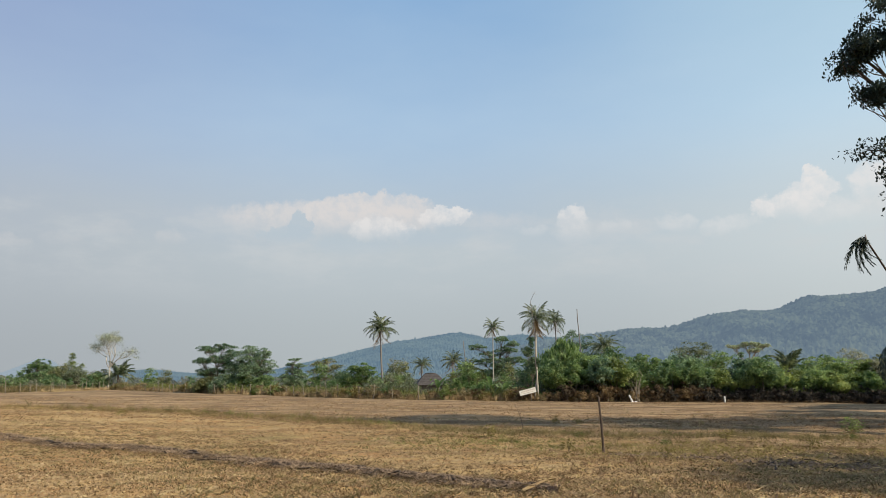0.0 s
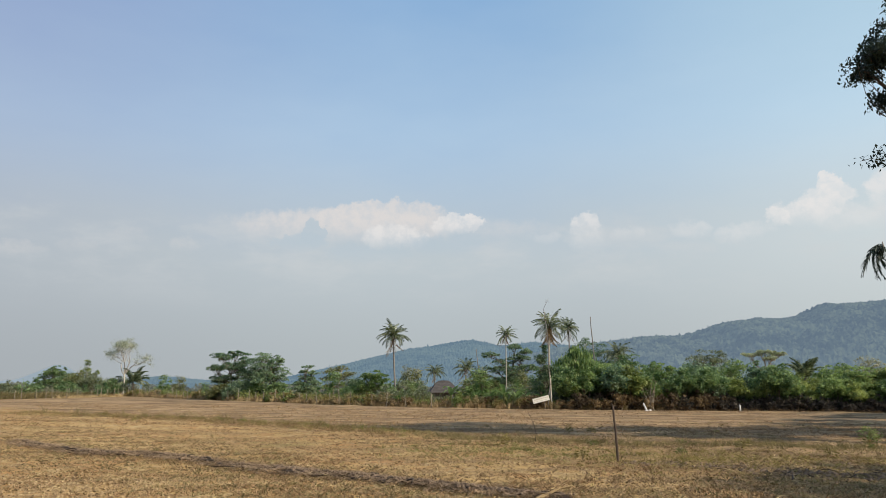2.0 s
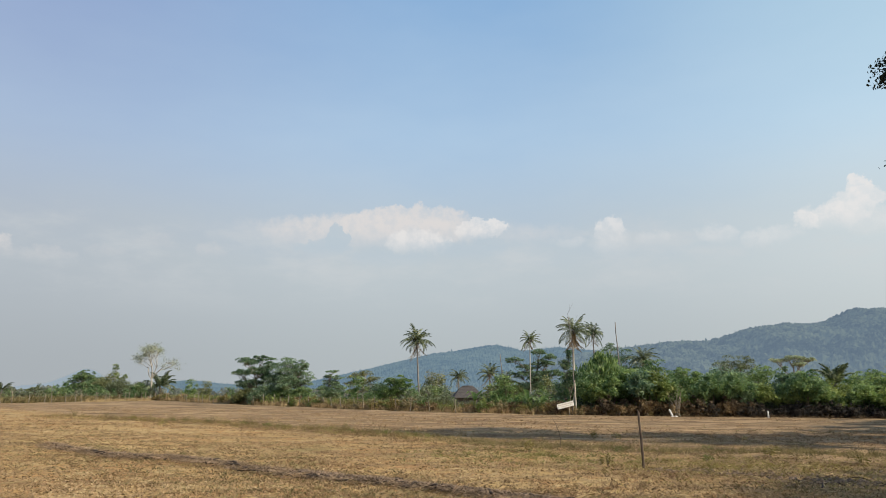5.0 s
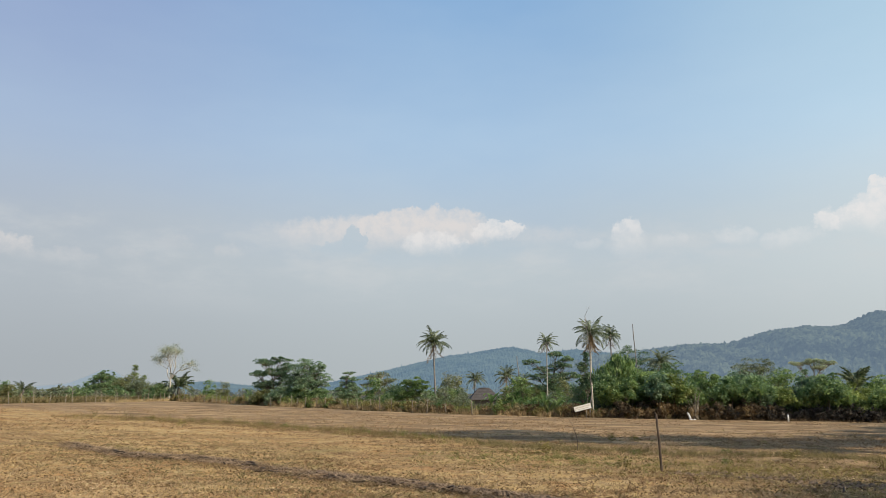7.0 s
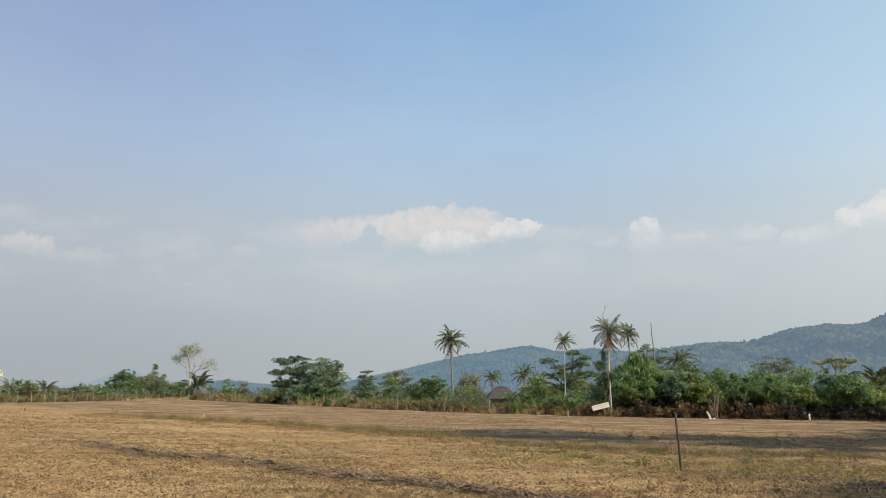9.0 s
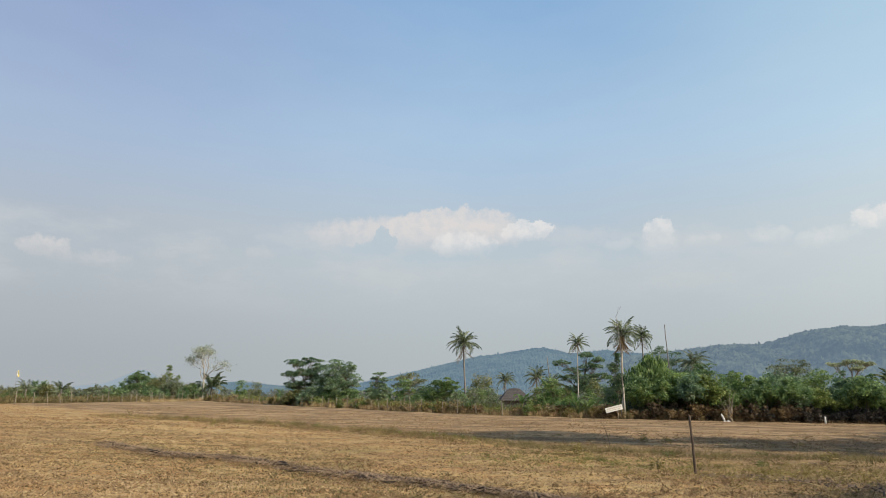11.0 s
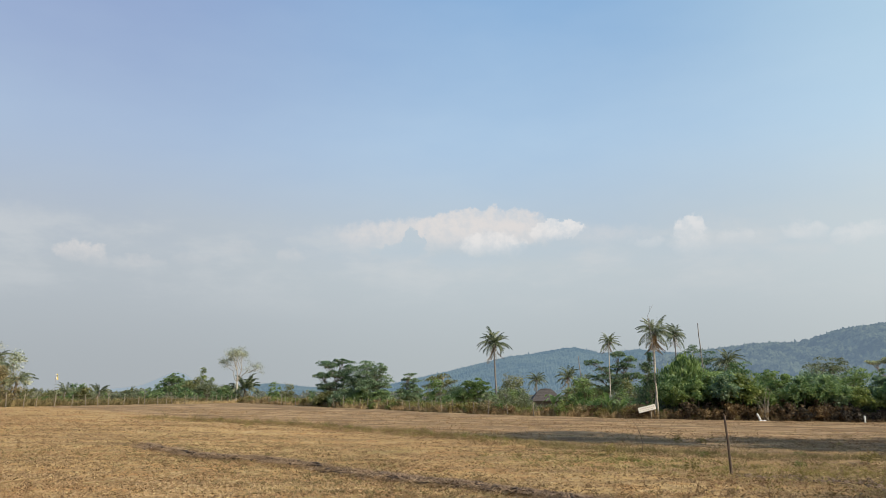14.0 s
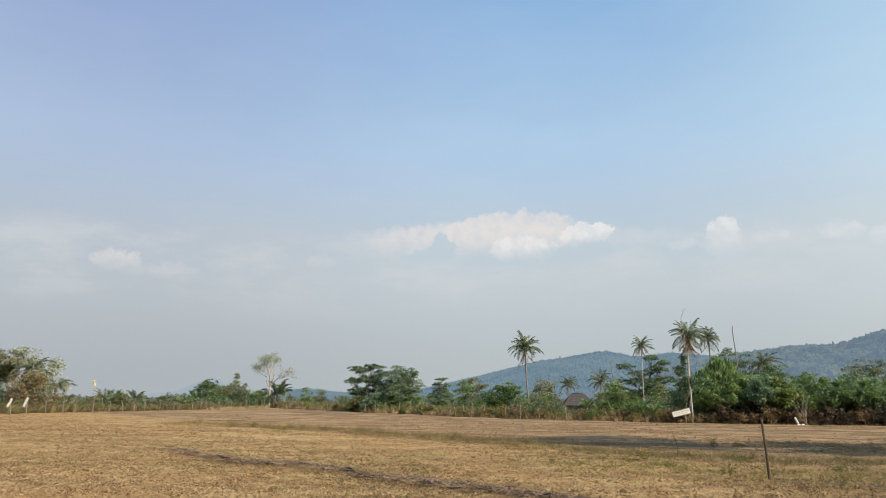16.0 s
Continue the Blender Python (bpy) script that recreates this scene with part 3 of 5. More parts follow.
def tree(name, label, x, y, h, blobs, leaf, bark, seed, leaves=2600, size=0.28, radius=0.14, clusters=9, fork=0.35, lean=0.0, hang=0.2, category="tree", group="", spread=0.30, slim=0.5, z=None, pads=0.0):
    """A tree: crooked trunk with limbs, and a crown of leaf clusters.
    blobs: (dx, dy, height of the middle, half-width x, half-width y, half-height), as parts of h. pads: how far each cluster spreads as a flat tier of leaves."""
    rng = np.random.default_rng(seed)
    root = thing(name, pose(x, y, (zat(x, y) if z is None else z) - 0.05), label, category, group)
    wood, crown = Pile(), Pile()
    top = np.array([lean * h, 0, h * fork])
    trunk = bent((0, 0, 0), top, rng, 0.05, 6)
    wood.tube(trunk, np.linspace(radius, radius * 0.7, 6), 8)
    weights = np.array([(b[3] * b[4] * b[5]) ** 0.67 for b in blobs])
    weights = weights / weights.sum()
    for blob, share in zip(blobs, weights):
        dx, dy, cz, rx, ry, rz = (v * h for v in blob)
        mid = np.array([dx, dy, cz])
        limb = bent(top, mid - np.array([0, 0, rz * 0.5]), rng, 0.10, 5)
        wood.tube(limb, np.linspace(radius * 0.62, radius * 0.26, 5), 6)
        k = max(4, int(2.2 * clusters * share * len(blobs)))
        n = int(leaves * 1.7 * share / k)
        for _ in range(k):
            d = rng.normal(size=3)
            d /= np.linalg.norm(d)
            d[2] = d[2] * 0.9 + 0.1
            c = mid + d * np.array([rx, ry, rz]) * rng.uniform(0.45, 1.0)
            start = limb[rng.integers(2, 5)]
            wood.tube(bent(start, c, rng, 0.10, 4), np.linspace(radius * 0.22, radius * 0.06, 4), 4, False)
            sig = 0.7 * spread * (rx * ry * rz) ** (1 / 3) * rng.uniform(0.6, 1.3)
            if pads:
                r, a = np.sqrt(rng.random(n)) * rng.uniform(0.8, 1.2), rng.uniform(0, 2 * math.pi, n)
                wide = sig * 2.3 * pads
                cloud = np.stack([np.cos(a) * r * wide, np.sin(a) * r * wide, wide * 0.42 * (1 - r ** 2) + rng.normal(size=n) * sig * 0.22], 1)
            else:
                cloud = rng.normal(size=(n, 3)) * np.array([sig * 1.25, sig * 1.25, sig * 0.75])
            crown.leaves(c + cloud, size, size * slim, rng, 0.5, hang)
    part("trunk", wood.mesh("trunk", bark, True), root)
    part("crown", crown.mesh("crown", leaf), root)
    return root


def frond_mesh(name, length, rise, droop, material, seed, leaflets=26, width=0.055, fall=0.5, reach=0.23):
    """A feather-shaped palm leaf: a bent rib with drooping leaflets along both sides."""
    rng = np.random.default_rng(seed)
    p = Pile()
    s = np.linspace(0, 1, 9)
    rib = np.stack([length * (s - 0.22 * droop * s ** 3), 0.03 * length * np.sin(s * 3), length * (rise * s - droop * s ** 2.2)], 1)
    p.tube(rib, np.linspace(0.034, 0.010, 9) * length / 2.2, 4)
    q = np.linspace(0.10, 0.99, leaflets)
    for side in (-1, 1):
        base = np.stack([np.interp(q, s, rib[:, i]) for i in range(3)], 1)
        ln = length * reach * np.sin(np.pi * (0.10 + 0.82 * q)) ** 0.7 * rng.uniform(0.65, 1.15, leaflets)
        out = np.stack([0.45 + 0.4 * q + rng.normal(size=leaflets) * 0.08, side * np.ones(leaflets), -fall * rng.uniform(0.5, 1.5, leaflets)], 1)
        out /= np.linalg.norm(out, axis=1)[:, None]
        half = np.stack([np.ones(leaflets), np.zeros(leaflets), 0.4 * rng.normal(size=leaflets)], 1) * width * length / 2.2 * 0.5
        mid = base + out * ln[:, None] * 0.5
        tip = base + out * ln[:, None] - np.array([0, 0, 1]) * (ln * 0.22)[:, None]
        p.add(np.stack([base, mid + half, tip, mid - half], 1).reshape(-1, 3), np.arange(4 * leaflets).reshape(-1, 4))
    return p.mesh(name, material)


FRONDS = [frond_mesh("frond", 2.2, rise, droop, FROND, 1 + k, 34, 0.042, fall, reach) for k, (rise, droop, fall, reach) in enumerate(
    ((0.30, 0.50, 0.9, 0.22), (0.22, 0.62, 1.2, 0.20), (0.34, 0.85, 1.4, 0.21), (0.12, 0.36, 0.8, 0.22), (0.30, 0.70, 1.0, 0.19)))]
BROAD_FRONDS = [frond_mesh("frond", 2.2, 0.20, 0.36, FROND, 21, 30, 0.085, 0.30, 0.27), frond_mesh("frond", 2.2, 0.20, 0.55, FROND, 22, 30, 0.085, 0.40, 0.26)]
OLD_FRONDS = [frond_mesh("frond", 2.0, -0.1, 0.7, OLD_FROND, 4, 20, 0.05, 1.2), frond_mesh("frond", 1.8, -0.2, 0.6, OLD_FROND, 5, 16, 0.05, 1.4)]
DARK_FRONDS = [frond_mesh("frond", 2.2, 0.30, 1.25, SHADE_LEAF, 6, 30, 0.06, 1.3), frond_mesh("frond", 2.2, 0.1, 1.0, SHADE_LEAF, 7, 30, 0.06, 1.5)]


def palm(name, label, x, y, height, top_dx, reach, seed, count=20, old=4, radius=0.13, low=-35, high=72, shapes=None, trunk_mat=None, curve=0.0, turn=None, group=""):
    """A palm: a ringed leaning trunk, and each leaf a part of its own."""
    rng = np.random.default_rng(seed)
    root = thing(name, pose(x, y, zat(x, y) - 0.05), label, "palm tree", group)
    wood = Pile()
    s = np.linspace(0, 1, 26)
    line = np.stack([top_dx * s + curve * np.sin(s * math.pi), 0.02 * np.sin(s * 5), height * s], 1)
    rad = radius * (1.0 - 0.35 * s + 0.3 * np.exp(-s * 14)) * (1 + 0.05 * (np.arange(26) % 2))
    wood.tube(line, rad, 8)
    part("trunk", wood.mesh("trunk", trunk_mat or PALM_BARK, True), root)
    heart = Pile()
    heart.tube([(top_dx, 0, height - 0.25), (top_dx, 0, height), (top_dx, 0, height + 0.3)], [radius * 0.75, radius * 1.15, radius * 0.3], 7)
    for _ in range(9 if height > 3 and shapes is not DARK_FRONDS else 0):
        c = np.array([top_dx, 0, height - 0.2]) + rng.normal(size=3) * (0.17, 0.17, 0.10)
        heart.tube([c - (0, 0, 0.11), c - (0, 0, 0.05), c + (0, 0, 0.05), c + (0, 0, 0.11)], [0.02, 0.09, 0.09, 0.02], 6)
    part("crown_heart", heart.mesh("crown_heart", PALM_BARK, True), root)
    shapes = shapes or FRONDS
    order = rng.permutation(count)
    for k in range(count + old):
        dead = k >= count
        tilt = rng.uniform(-80, -50) if dead else low + (high - low) * (order[k] + 0.5) / count
        az = (k * 137.5 + rng.uniform(-18, 18)) if turn is None else turn + rng.uniform(-60, 60)
        data = OLD_FRONDS[k % 2] if dead else shapes[rng.integers(len(shapes))]
        sc = reach / 2.0 * rng.uniform(0.78, 1.12) * (0.92 if tilt > 45 else 1.0)
        m = pose(top_dx, 0, height + 0.05, 0, 0, az) @ pose(0, 0, 0, rng.uniform(-25, 25), -tilt + 8, 0) @ Matrix.Scale(sc, 4)
        part("frond", data, root, "withered brown leaf" if dead else "", m)
    return root


def bare_limbs(p, rng, start, way, length, radius, depth, tips):
    """Crooked forking branches of a nearly leafless tree."""
    end = start + way * length
    p.tube(bent(start, end, rng, 0.10, 5), np.linspace(radius, radius * 0.6, 5), 6 if depth > 1 else 4, False)
    if depth == 0:
        tips.append(end)
        return
    for _ in range(rng.integers(2, 4)):
        d = way + rng.normal(size=3) * (0.60, 0.60, 0.35)
        d[2] += 0.10
        d /= np.linalg.norm(d)
        bare_limbs(p, rng, end, d, length * rng.uniform(0.55, 0.8), radius * 0.58, depth - 1, tips)


def sparse_tree(name, label, x, y, trunk_h, lean, length, radius, seed, leaf, bark, per_tip=10, size=0.28, depth=4, ways=((0.5, 0, 0.8), (-0.35, 0.2, 0.9), (0.1, -0.3, 1.0)), flat=1.0, loose=0.30):
    rng = np.random.default_rng(seed)
    root = thing(name, pose(x, y, zat(x, y) - 0.05), label, "tree")
    wood, crown, tips = Pile(), Pile(), []
    top = np.array([lean, 0, trunk_h])
    wood.tube(bent((0, 0, 0), top, rng, 0.03, 7), np.linspace(radius * 1.15, radius * 0.85, 7), 9)
    for w in ways:
        d = np.array(w, dtype=float)
        bare_limbs(wood, rng, top - (0, 0, 0.05), d / np.linalg.norm(d), length, radius * 0.72, depth - 1, tips)
    part("trunk", wood.mesh("trunk", bark, True), root)
    pts = np.repeat(np.array(tips), per_tip, 0)
    crown.leaves(pts + rng.normal(size=pts.shape) * (loose, loose, 0.73 * loose * flat), size, size * 0.6, rng, 0.4, 0.3)
    part("crown", crown.mesh("crown", leaf), root, "thin scattered foliage")
    return root


ROUND = [(0, 0, 0.60, 0.34, 0.34, 0.30), (-0.26, 0.05, 0.45, 0.26, 0.26, 0.24), (0.27, -0.03, 0.47, 0.26, 0.26, 0.25), (0.05, -0.2, 0.40, 0.30, 0.26, 0.26), (0.02, 0.02, 0.80, 0.24, 0.24, 0.18)]
BUSHY = [(0, 0, 0.50, 0.55, 0.45, 0.42), (-0.45, 0, 0.34, 0.34, 0.34, 0.30), (0.45, 0, 0.36, 0.36, 0.34, 0.32), (0.1, 0, 0.78, 0.36, 0.36, 0.20), (-0.15, -0.1, 0.62, 0.36, 0.30, 0.24)]
LAYERED = [(-0.20, 0, 0.86, 0.26, 0.26, 0.09), (0.10, 0.05, 0.93, 0.22, 0.22, 0.07), (0.30, 0, 0.78, 0.22, 0.24, 0.08), (-0.32, 0, 0.64, 0.22, 0.24, 0.08), (0.05, -0.1, 0.66, 0.30, 0.26, 0.10), (0.26, 0.05, 0.50, 0.26, 0.24, 0.10), (-0.16, 0, 0.42, 0.28, 0.26, 0.11)]
UPRIGHT = [(0, 0, 0.55, 0.20, 0.20, 0.30), (-0.14, 0, 0.80, 0.12, 0.12, 0.16), (0.12, 0, 0.72, 0.16, 0.16, 0.18), (0.16, 0, 0.45, 0.20, 0.20, 0.18), (-0.2, 0, 0.42, 0.2, 0.2, 0.18)]

TIERS = [(-0.33, 0, 0.80, 0.16, 0.16, 0.04), (0.08, 0, 0.93, 0.17, 0.16, 0.05), (0.21, 0.05, 0.85, 0.16, 0.16, 0.05), (-0.10, 0, 0.69, 0.17, 0.16, 0.05), (-0.24, 0, 0.57, 0.16, 0.16, 0.05), (0.15, 0, 0.74, 0.19, 0.16, 0.06), (0.02, -0.05, 0.54, 0.24, 0.2, 0.08), (0.26, 0, 0.58, 0.18, 0.16, 0.06), (0.1, 0, 0.38, 0.3, 0.2, 0.10), (-0.18, 0, 0.36, 0.2, 0.2, 0.08)]
# left edge and beyond the fence
DOME = [(0, -0.1, 0.20, 0.44, 0.36, 0.20), (0, 0, 0.50, 0.48, 0.42, 0.40), (-0.28, 0, 0.32, 0.32, 0.3, 0.28), (0.28, 0, 0.32, 0.32, 0.3, 0.28), (0, 0, 0.80, 0.36, 0.34, 0.18)]
tree("round_tree", "dense dark green rounded tree behind the fence", -71.2, 135, 5.4, DOME, MID, BARK, 11, 17000, 0.20, 0.16, 26, spread=0.24, pads=0.55)
SPIRE = [(0, 0, 0.87, 0.09, 0.09, 0.12), (-0.03, 0, 0.66, 0.15, 0.15, 0.14), (0.22, 0, 0.60, 0.10, 0.12, 0.10), (-0.30, 0, 0.44, 0.15, 0.2, 0.16), (0.05, 0, 0.36, 0.30, 0.3, 0.17), (0.42, 0, 0.28, 0.2, 0.2, 0.15), (-0.3, 0, 0.24, 0.25, 0.2, 0.15)]
CONE = [(0.02, 0, 0.93, 0.20, 0.16, 0.05), (-0.10, 0, 0.80, 0.16, 0.18, 0.06), (0.14, 0, 0.76, 0.20, 0.18, 0.06), (0.0, 0, 0.62, 0.26, 0.24, 0.08), (-0.22, 0, 0.46, 0.24, 0.24, 0.09), (0.22, 0, 0.48, 0.22, 0.24, 0.09), (0, -0.1, 0.34, 0.40, 0.3, 0.12), (0.05, 0, 0.18, 0.42, 0.3, 0.12)]
tree("slender_tree", "light green slender tree, bushy below", -62.9, 130, 6.3, SPIRE, LIME, PALE_BARK, 25, 2600, 0.32, 0.11, 10, hang=0.6, slim=0.35)
palm("young_palm", "low dark palm beside a slender tree", -65.0, 132, 2.6, 0.1, 2.2, 33, 14, 1, 0.14, -10, 80)
tree("bush", "dark green bush beside the fence", -68.9, 138, 4.4, UPRIGHT, DEEP, BARK, 13, 1800, 0.28, 0.1, 8)
tree("bush", "dull green bush beside the fence", -66.0, 128, 2.9, BUSHY, OLIVE, BARK, 14, 2400, 0.24, 0.07, 9)
tree("bush", "dull green bush beside the fence", -59.8, 133, 3.3, BUSHY, OLIVE, BARK, 15, 2400, 0.24, 0.07, 9)
for x, y, h, leaf, seed in ((-67.2, 131, 3.9, MID, 405), (-64.4, 129, 4.2, OLIVE, 406), (-61.2, 128, 3.8, SAGE, 407), (-59.0, 130, 3.0, MID, 408)):
    tree("bush", "dull green bush crowding behind the fence", x, y, h, BUSHY, leaf, BARK, seed, 3000, 0.22, 0.07, 11, group="bushes behind the fence")
sparse_tree("pale_tree", "pale-barked tree with crooked limbs and thin bleached foliage", -57.2, 131, 3.8, 0.2, 2.10, 0.145, 27, PALE_LEAF, PALE_BARK, 17, 0.19, 5,
            ((-0.10, 0.1, 1.0), (0.62, -0.1, 0.62), (-0.40, 0.2, 0.9), (0.28, 0.2, 0.95), (0.1, -0.3, 0.9)), loose=0.36)
palm("young_palm", "low olive-green palm with spreading leaves", -56.2, 132.5, 2.6, 0.1, 3.2, 31, 30, 2, 0.16, -5, 80, shapes=BROAD_FRONDS)

# beyond the middle of the field
tree("spreading_tree", "dark green tree with layered spreading crown", -29.9, 102, 6.6, LAYERED, BLUE_GREEN, BARK, 41, 11000, 0.19, 0.15, 11, spread=0.30, pads=1.0)
tree("spreading_tree", "dark green broad tree with a dense rounded crown", -25.2, 100, 6.35, ROUND + [(0.30, 0, 0.82, 0.16, 0.2, 0.10), (0.25, 0, 0.66, 0.2, 0.2, 0.12), (0.1, -0.1, 0.24, 0.40, 0.3, 0.14)], BLUE_GREEN, BARK, 42, 14000, 0.19, 0.16, 13, spread=0.26, pads=1.0)
tree("tiered_tree", "mid-green tree with flat tiers of leaves", -20.6, 106, 4.9, CONE, BLUE_GREEN, BARK, 43, 8500, 0.18, 0.12, 16, spread=0.30, pads=0.85)
for x, y, h, leaf, seed in ((-28.2, 99.5, 2.9, BLUE_GREEN, 401), (-25.6, 98.6, 2.4, FRESH, 402), (-22.9, 98.2, 2.5, MID, 403), (-31.2, 101, 2.2, OLIVE, 404)):
    tree("bush", "leafy bush under the spreading trees", x, y, h, BUSHY, leaf, BARK, seed, 2400, 0.26, 0.07, 10, group="bushes under the trees")
tree("thin_tree", "olive thin-leaved tree with pale trunks", -17.2, 112, 4.9, LAYERED, OLIVE, PALE_BARK, 44, 3000, 0.20, 0.10, 10)
tree("leafy_tree", "fresh green leafy tree", -10.5, 96, 4.25, BUSHY, FRESH, BARK, 45, 8000, 0.19, 0.12, 12, spread=0.24, pads=0.9)
tree("bush", "blue-green bush between the trees", -14.2, 108, 3.2, BUSHY, DEEP, BARK, 46, 2200, 0.26, 0.08, 9)
tree("thin_tree", "thin light green tree with sparse leaves", -5.7, 100, 5.3, UPRIGHT, GREY_LEAF, PALE_BARK, 47, 650, 0.20, 0.07, 9)
palm("coconut_palm", "tall coconut palm with a slender leaning trunk and full crown", -6.85, 88, 7.75, -0.33, 2.00, 51, 40, 5, 0.115, -22, 90, curve=-0.05)
palm("coconut_palm", "slim coconut palm with a small ragged crown", 5.18, 79, 7.35, 0.05, 1.25, 52, 26, 5, 0.06, -35, 90, trunk_mat=PALE_BARK)
palm("coconut_palm", "old coconut palm with a pale trunk and withered hanging leaves", 8.76, 71, 7.7, -0.02, 1.78, 53, 30, 24, 0.095, -30, 92, trunk_mat=PALE_BARK, curve=-0.06)
palm("coconut_palm", "coconut palm with a thin trunk behind the thicket", 12.0, 80, 8.2, -0.1, 1.42, 54, 30, 4, 0.09, -30, 88)
for k, (x, y, h, reach) in enumerate(((-3.4, 120, 4.4, 1.7), (1.5, 120, 4.9, 2.0), (3.9, 118, 3.9, 1.8), (19.3, 92, 6.0, 2.1))):
    palm("small_palm", "short palm rising out of the bushes", x, y, h, 0.1, reach, 60 + k, 32, 3, 0.11, -20, 85, group="palms among the bushes")
tree("feathery_tree", "dark feathery tree with flat open layers", 6.5, 90, 7.2, TIERS, DEEP, BARK, 71, 10500, 0.18, 0.13, 10, spread=0.36, pads=0.9)
tree("drooping_tree", "bright green tree with long drooping leaves", 12.0, 76, 6.1, ROUND, FRESH, BARK, 72, 2200, 0.75, 0.13, 10, hang=2.4, slim=0.20, spread=0.24)
tree("tall_tree", "dark green tree showing above the thicket", 16.2, 95, 8.4, ROUND, DEEP, BARK, 73, 5000, 0.22, 0.15, 11, spread=0.28, pads=1.0)
tree("tall_tree", "mid-green tree showing above the thicket", 18.4, 82, 5.7, ROUND, MID, BARK, 74, 4500, 0.22, 0.13, 11, spread=0.28, pads=1.0)
tree("round_tree", "grey-green rounded tree above the hedge", 36.7, 112, 7.9, DOME, SAGE, BARK, 75, 9000, 0.24, 0.15, 14, spread=0.26, pads=0.8)
FLAT = [(0, 0, 0.95, 0.20, 0.2, 0.025), (-0.24, 0, 0.90, 0.17, 0.16, 0.03), (0.23, 0, 0.91, 0.17, 0.16, 0.03), (0.08, -0.1, 0.83, 0.16, 0.15, 0.03)]
tree("flat_topped_tree", "pale-barked flat-topped tree with thin greyish foliage", 39.4, 98, 7.15, FLAT, DUSTY, PALE_BARK, 76, 4200, 0.17, 0.16, 9, 0.62, spread=0.42, pads=1.0)
palm("broad_palm", "dark green palm with broad arching leaves", 34.5, 76.3, 3.0, 0.0, 2.4, 77, 20, 0, 0.2, 56, 90, shapes=BROAD_FRONDS)
tree("thin_tree", "grey thin-leaved tree beside the hedge", 49.2, 92, 6.4, ROUND, GREY_LEAF, BARK, 78, 2200, 0.26, 0.12, 12)
palm("drooping_palm", "dark palm with hanging leaves at the hedge's end", 32.5, 55, 4.5, 0.0, 2.4, 79, 22, 0, 0.14, -75, 45, shapes=DARK_FRONDS)

# woods behind the hedge
rng = np.random.default_rng(5)
for k, (x, y, h, leaf) in enumerate(((3.0, 84, 3.6, OLIVE), (10.0, 86, 4.6, MID), (14.6, 80, 5.0, MID), (21.5, 84, 5.0, MID), (25.4, 88, 3.4, MID), (28.0, 84, 4.4, FRESH), (31.5, 88, 5.6, FRESH),
                                     (36.0, 86, 5.0, MID), (40.2, 84, 4.8, FRESH), (44.0, 88, 5.2, MID), (47.5, 84, 5.0, OLIVE), (52.0, 86, 5.4, MID), (57.0, 84, 5.2, MID),
                                     (20.2, 74.5, 4.7, FRESH), (23.6, 75, 3.1, OLIVE), (29.6, 75.5, 4.8, DEEP), (38.4, 74.5, 4.5, FRESH), (42.2, 74, 4.3, GREY_LEAF), (14.4, 74.0, 4.6, FRESH))):
    tree("woodland_tree", "green tree crowding behind the hedge", x, y, h, ROUND if k % 2 else BUSHY, leaf, BARK, 100 + k, 5200, 0.22, 0.11, 11, group="trees behind the hedge", spread=0.26, pads=0.9)
# dead trunks
def dead_trunk(name, label, x, y, height, dx, radius, seed, twigs=0, mat=None):
    rng = np.random.default_rng(seed)
    p = Pile()
    line = bent((0, 0, 0), (dx, 0, height), rng, 0.012, 9)
    p.tube(line, np.linspace(radius, radius * 0.55, 9), 7)
    for _ in range(twigs):
        a = line[rng.integers(5, 9)]
        d = rng.normal(size=3) * (0.7, 0.7, 0.3) + (0, 0, 0.6)
        b = a + d / np.linalg.norm(d) * rng.uniform(0.5, 1.2)
        p.tube(bent(a, b, rng, 0.1, 4), np.linspace(radius * 0.35, radius * 0.08, 4), 4)
        p.tube(bent(b, b + rng.normal(size=3) * 0.35, rng, 0.1, 3), np.linspace(radius * 0.12, radius * 0.04, 3), 3)
    ob = new(name, p.mesh(name, mat or BARK, True))
    ob.matrix_basis = pose(x, y, zat(x, y) - 0.1)
    return tagged(ob, label, "dead tree")


dead_trunk("dead_palm_trunk", "bare grey trunk of a dead palm", 15.6, 85, 9.95, -0.45, 0.085, 1, mat=PALM_BARK)
dead_trunk("dead_palm_trunk", "thin bare pale trunk of a dead palm", 3.6, 110, 7.6, -0.6, 0.09, 2, mat=PALM_BARK)
dead_trunk("dead_tree", "bare dead tree with twigs beside an old palm", 8.30, 69.9, 9.2, -0.12, 0.05, 3, 11, mat=PALM_BARK)
tree("vine", "leafy climber round the dead trunk", 8.20, 70.2, 6.0, [(0.0, 0, 0.90, 0.06, 0.06, 0.08), (-0.06, 0, 0.74, 0.09, 0.08, 0.10), (0.04, 0, 0.60, 0.08, 0.08, 0.10), (-0.02, 0, 0.46, 0.08, 0.08, 0.10)], DEEP, BARK, 4, 1900, 0.19, 0.04, 10, 0.3, category="climbing plant")

# ---------------------------------------------------------------- hedge and thickets
EDGE = np.array([(-49.6, 50), (-50.2, 58.5), (-51.8, 70), (-52.0, 81), (-53, 101), (-57.2, 132.0), (-39.6, 111.5), (-27.1, 96), (-18.3, 87.5), (-10.5, 77.8), (-4.6, 74.4), (0.8, 71.4), (8.6, 69.6), (17.4, 70), (26, 72.2), (32.3, 71.8), (37.2, 71.2), (46, 70), (60, 68)], dtype=float)


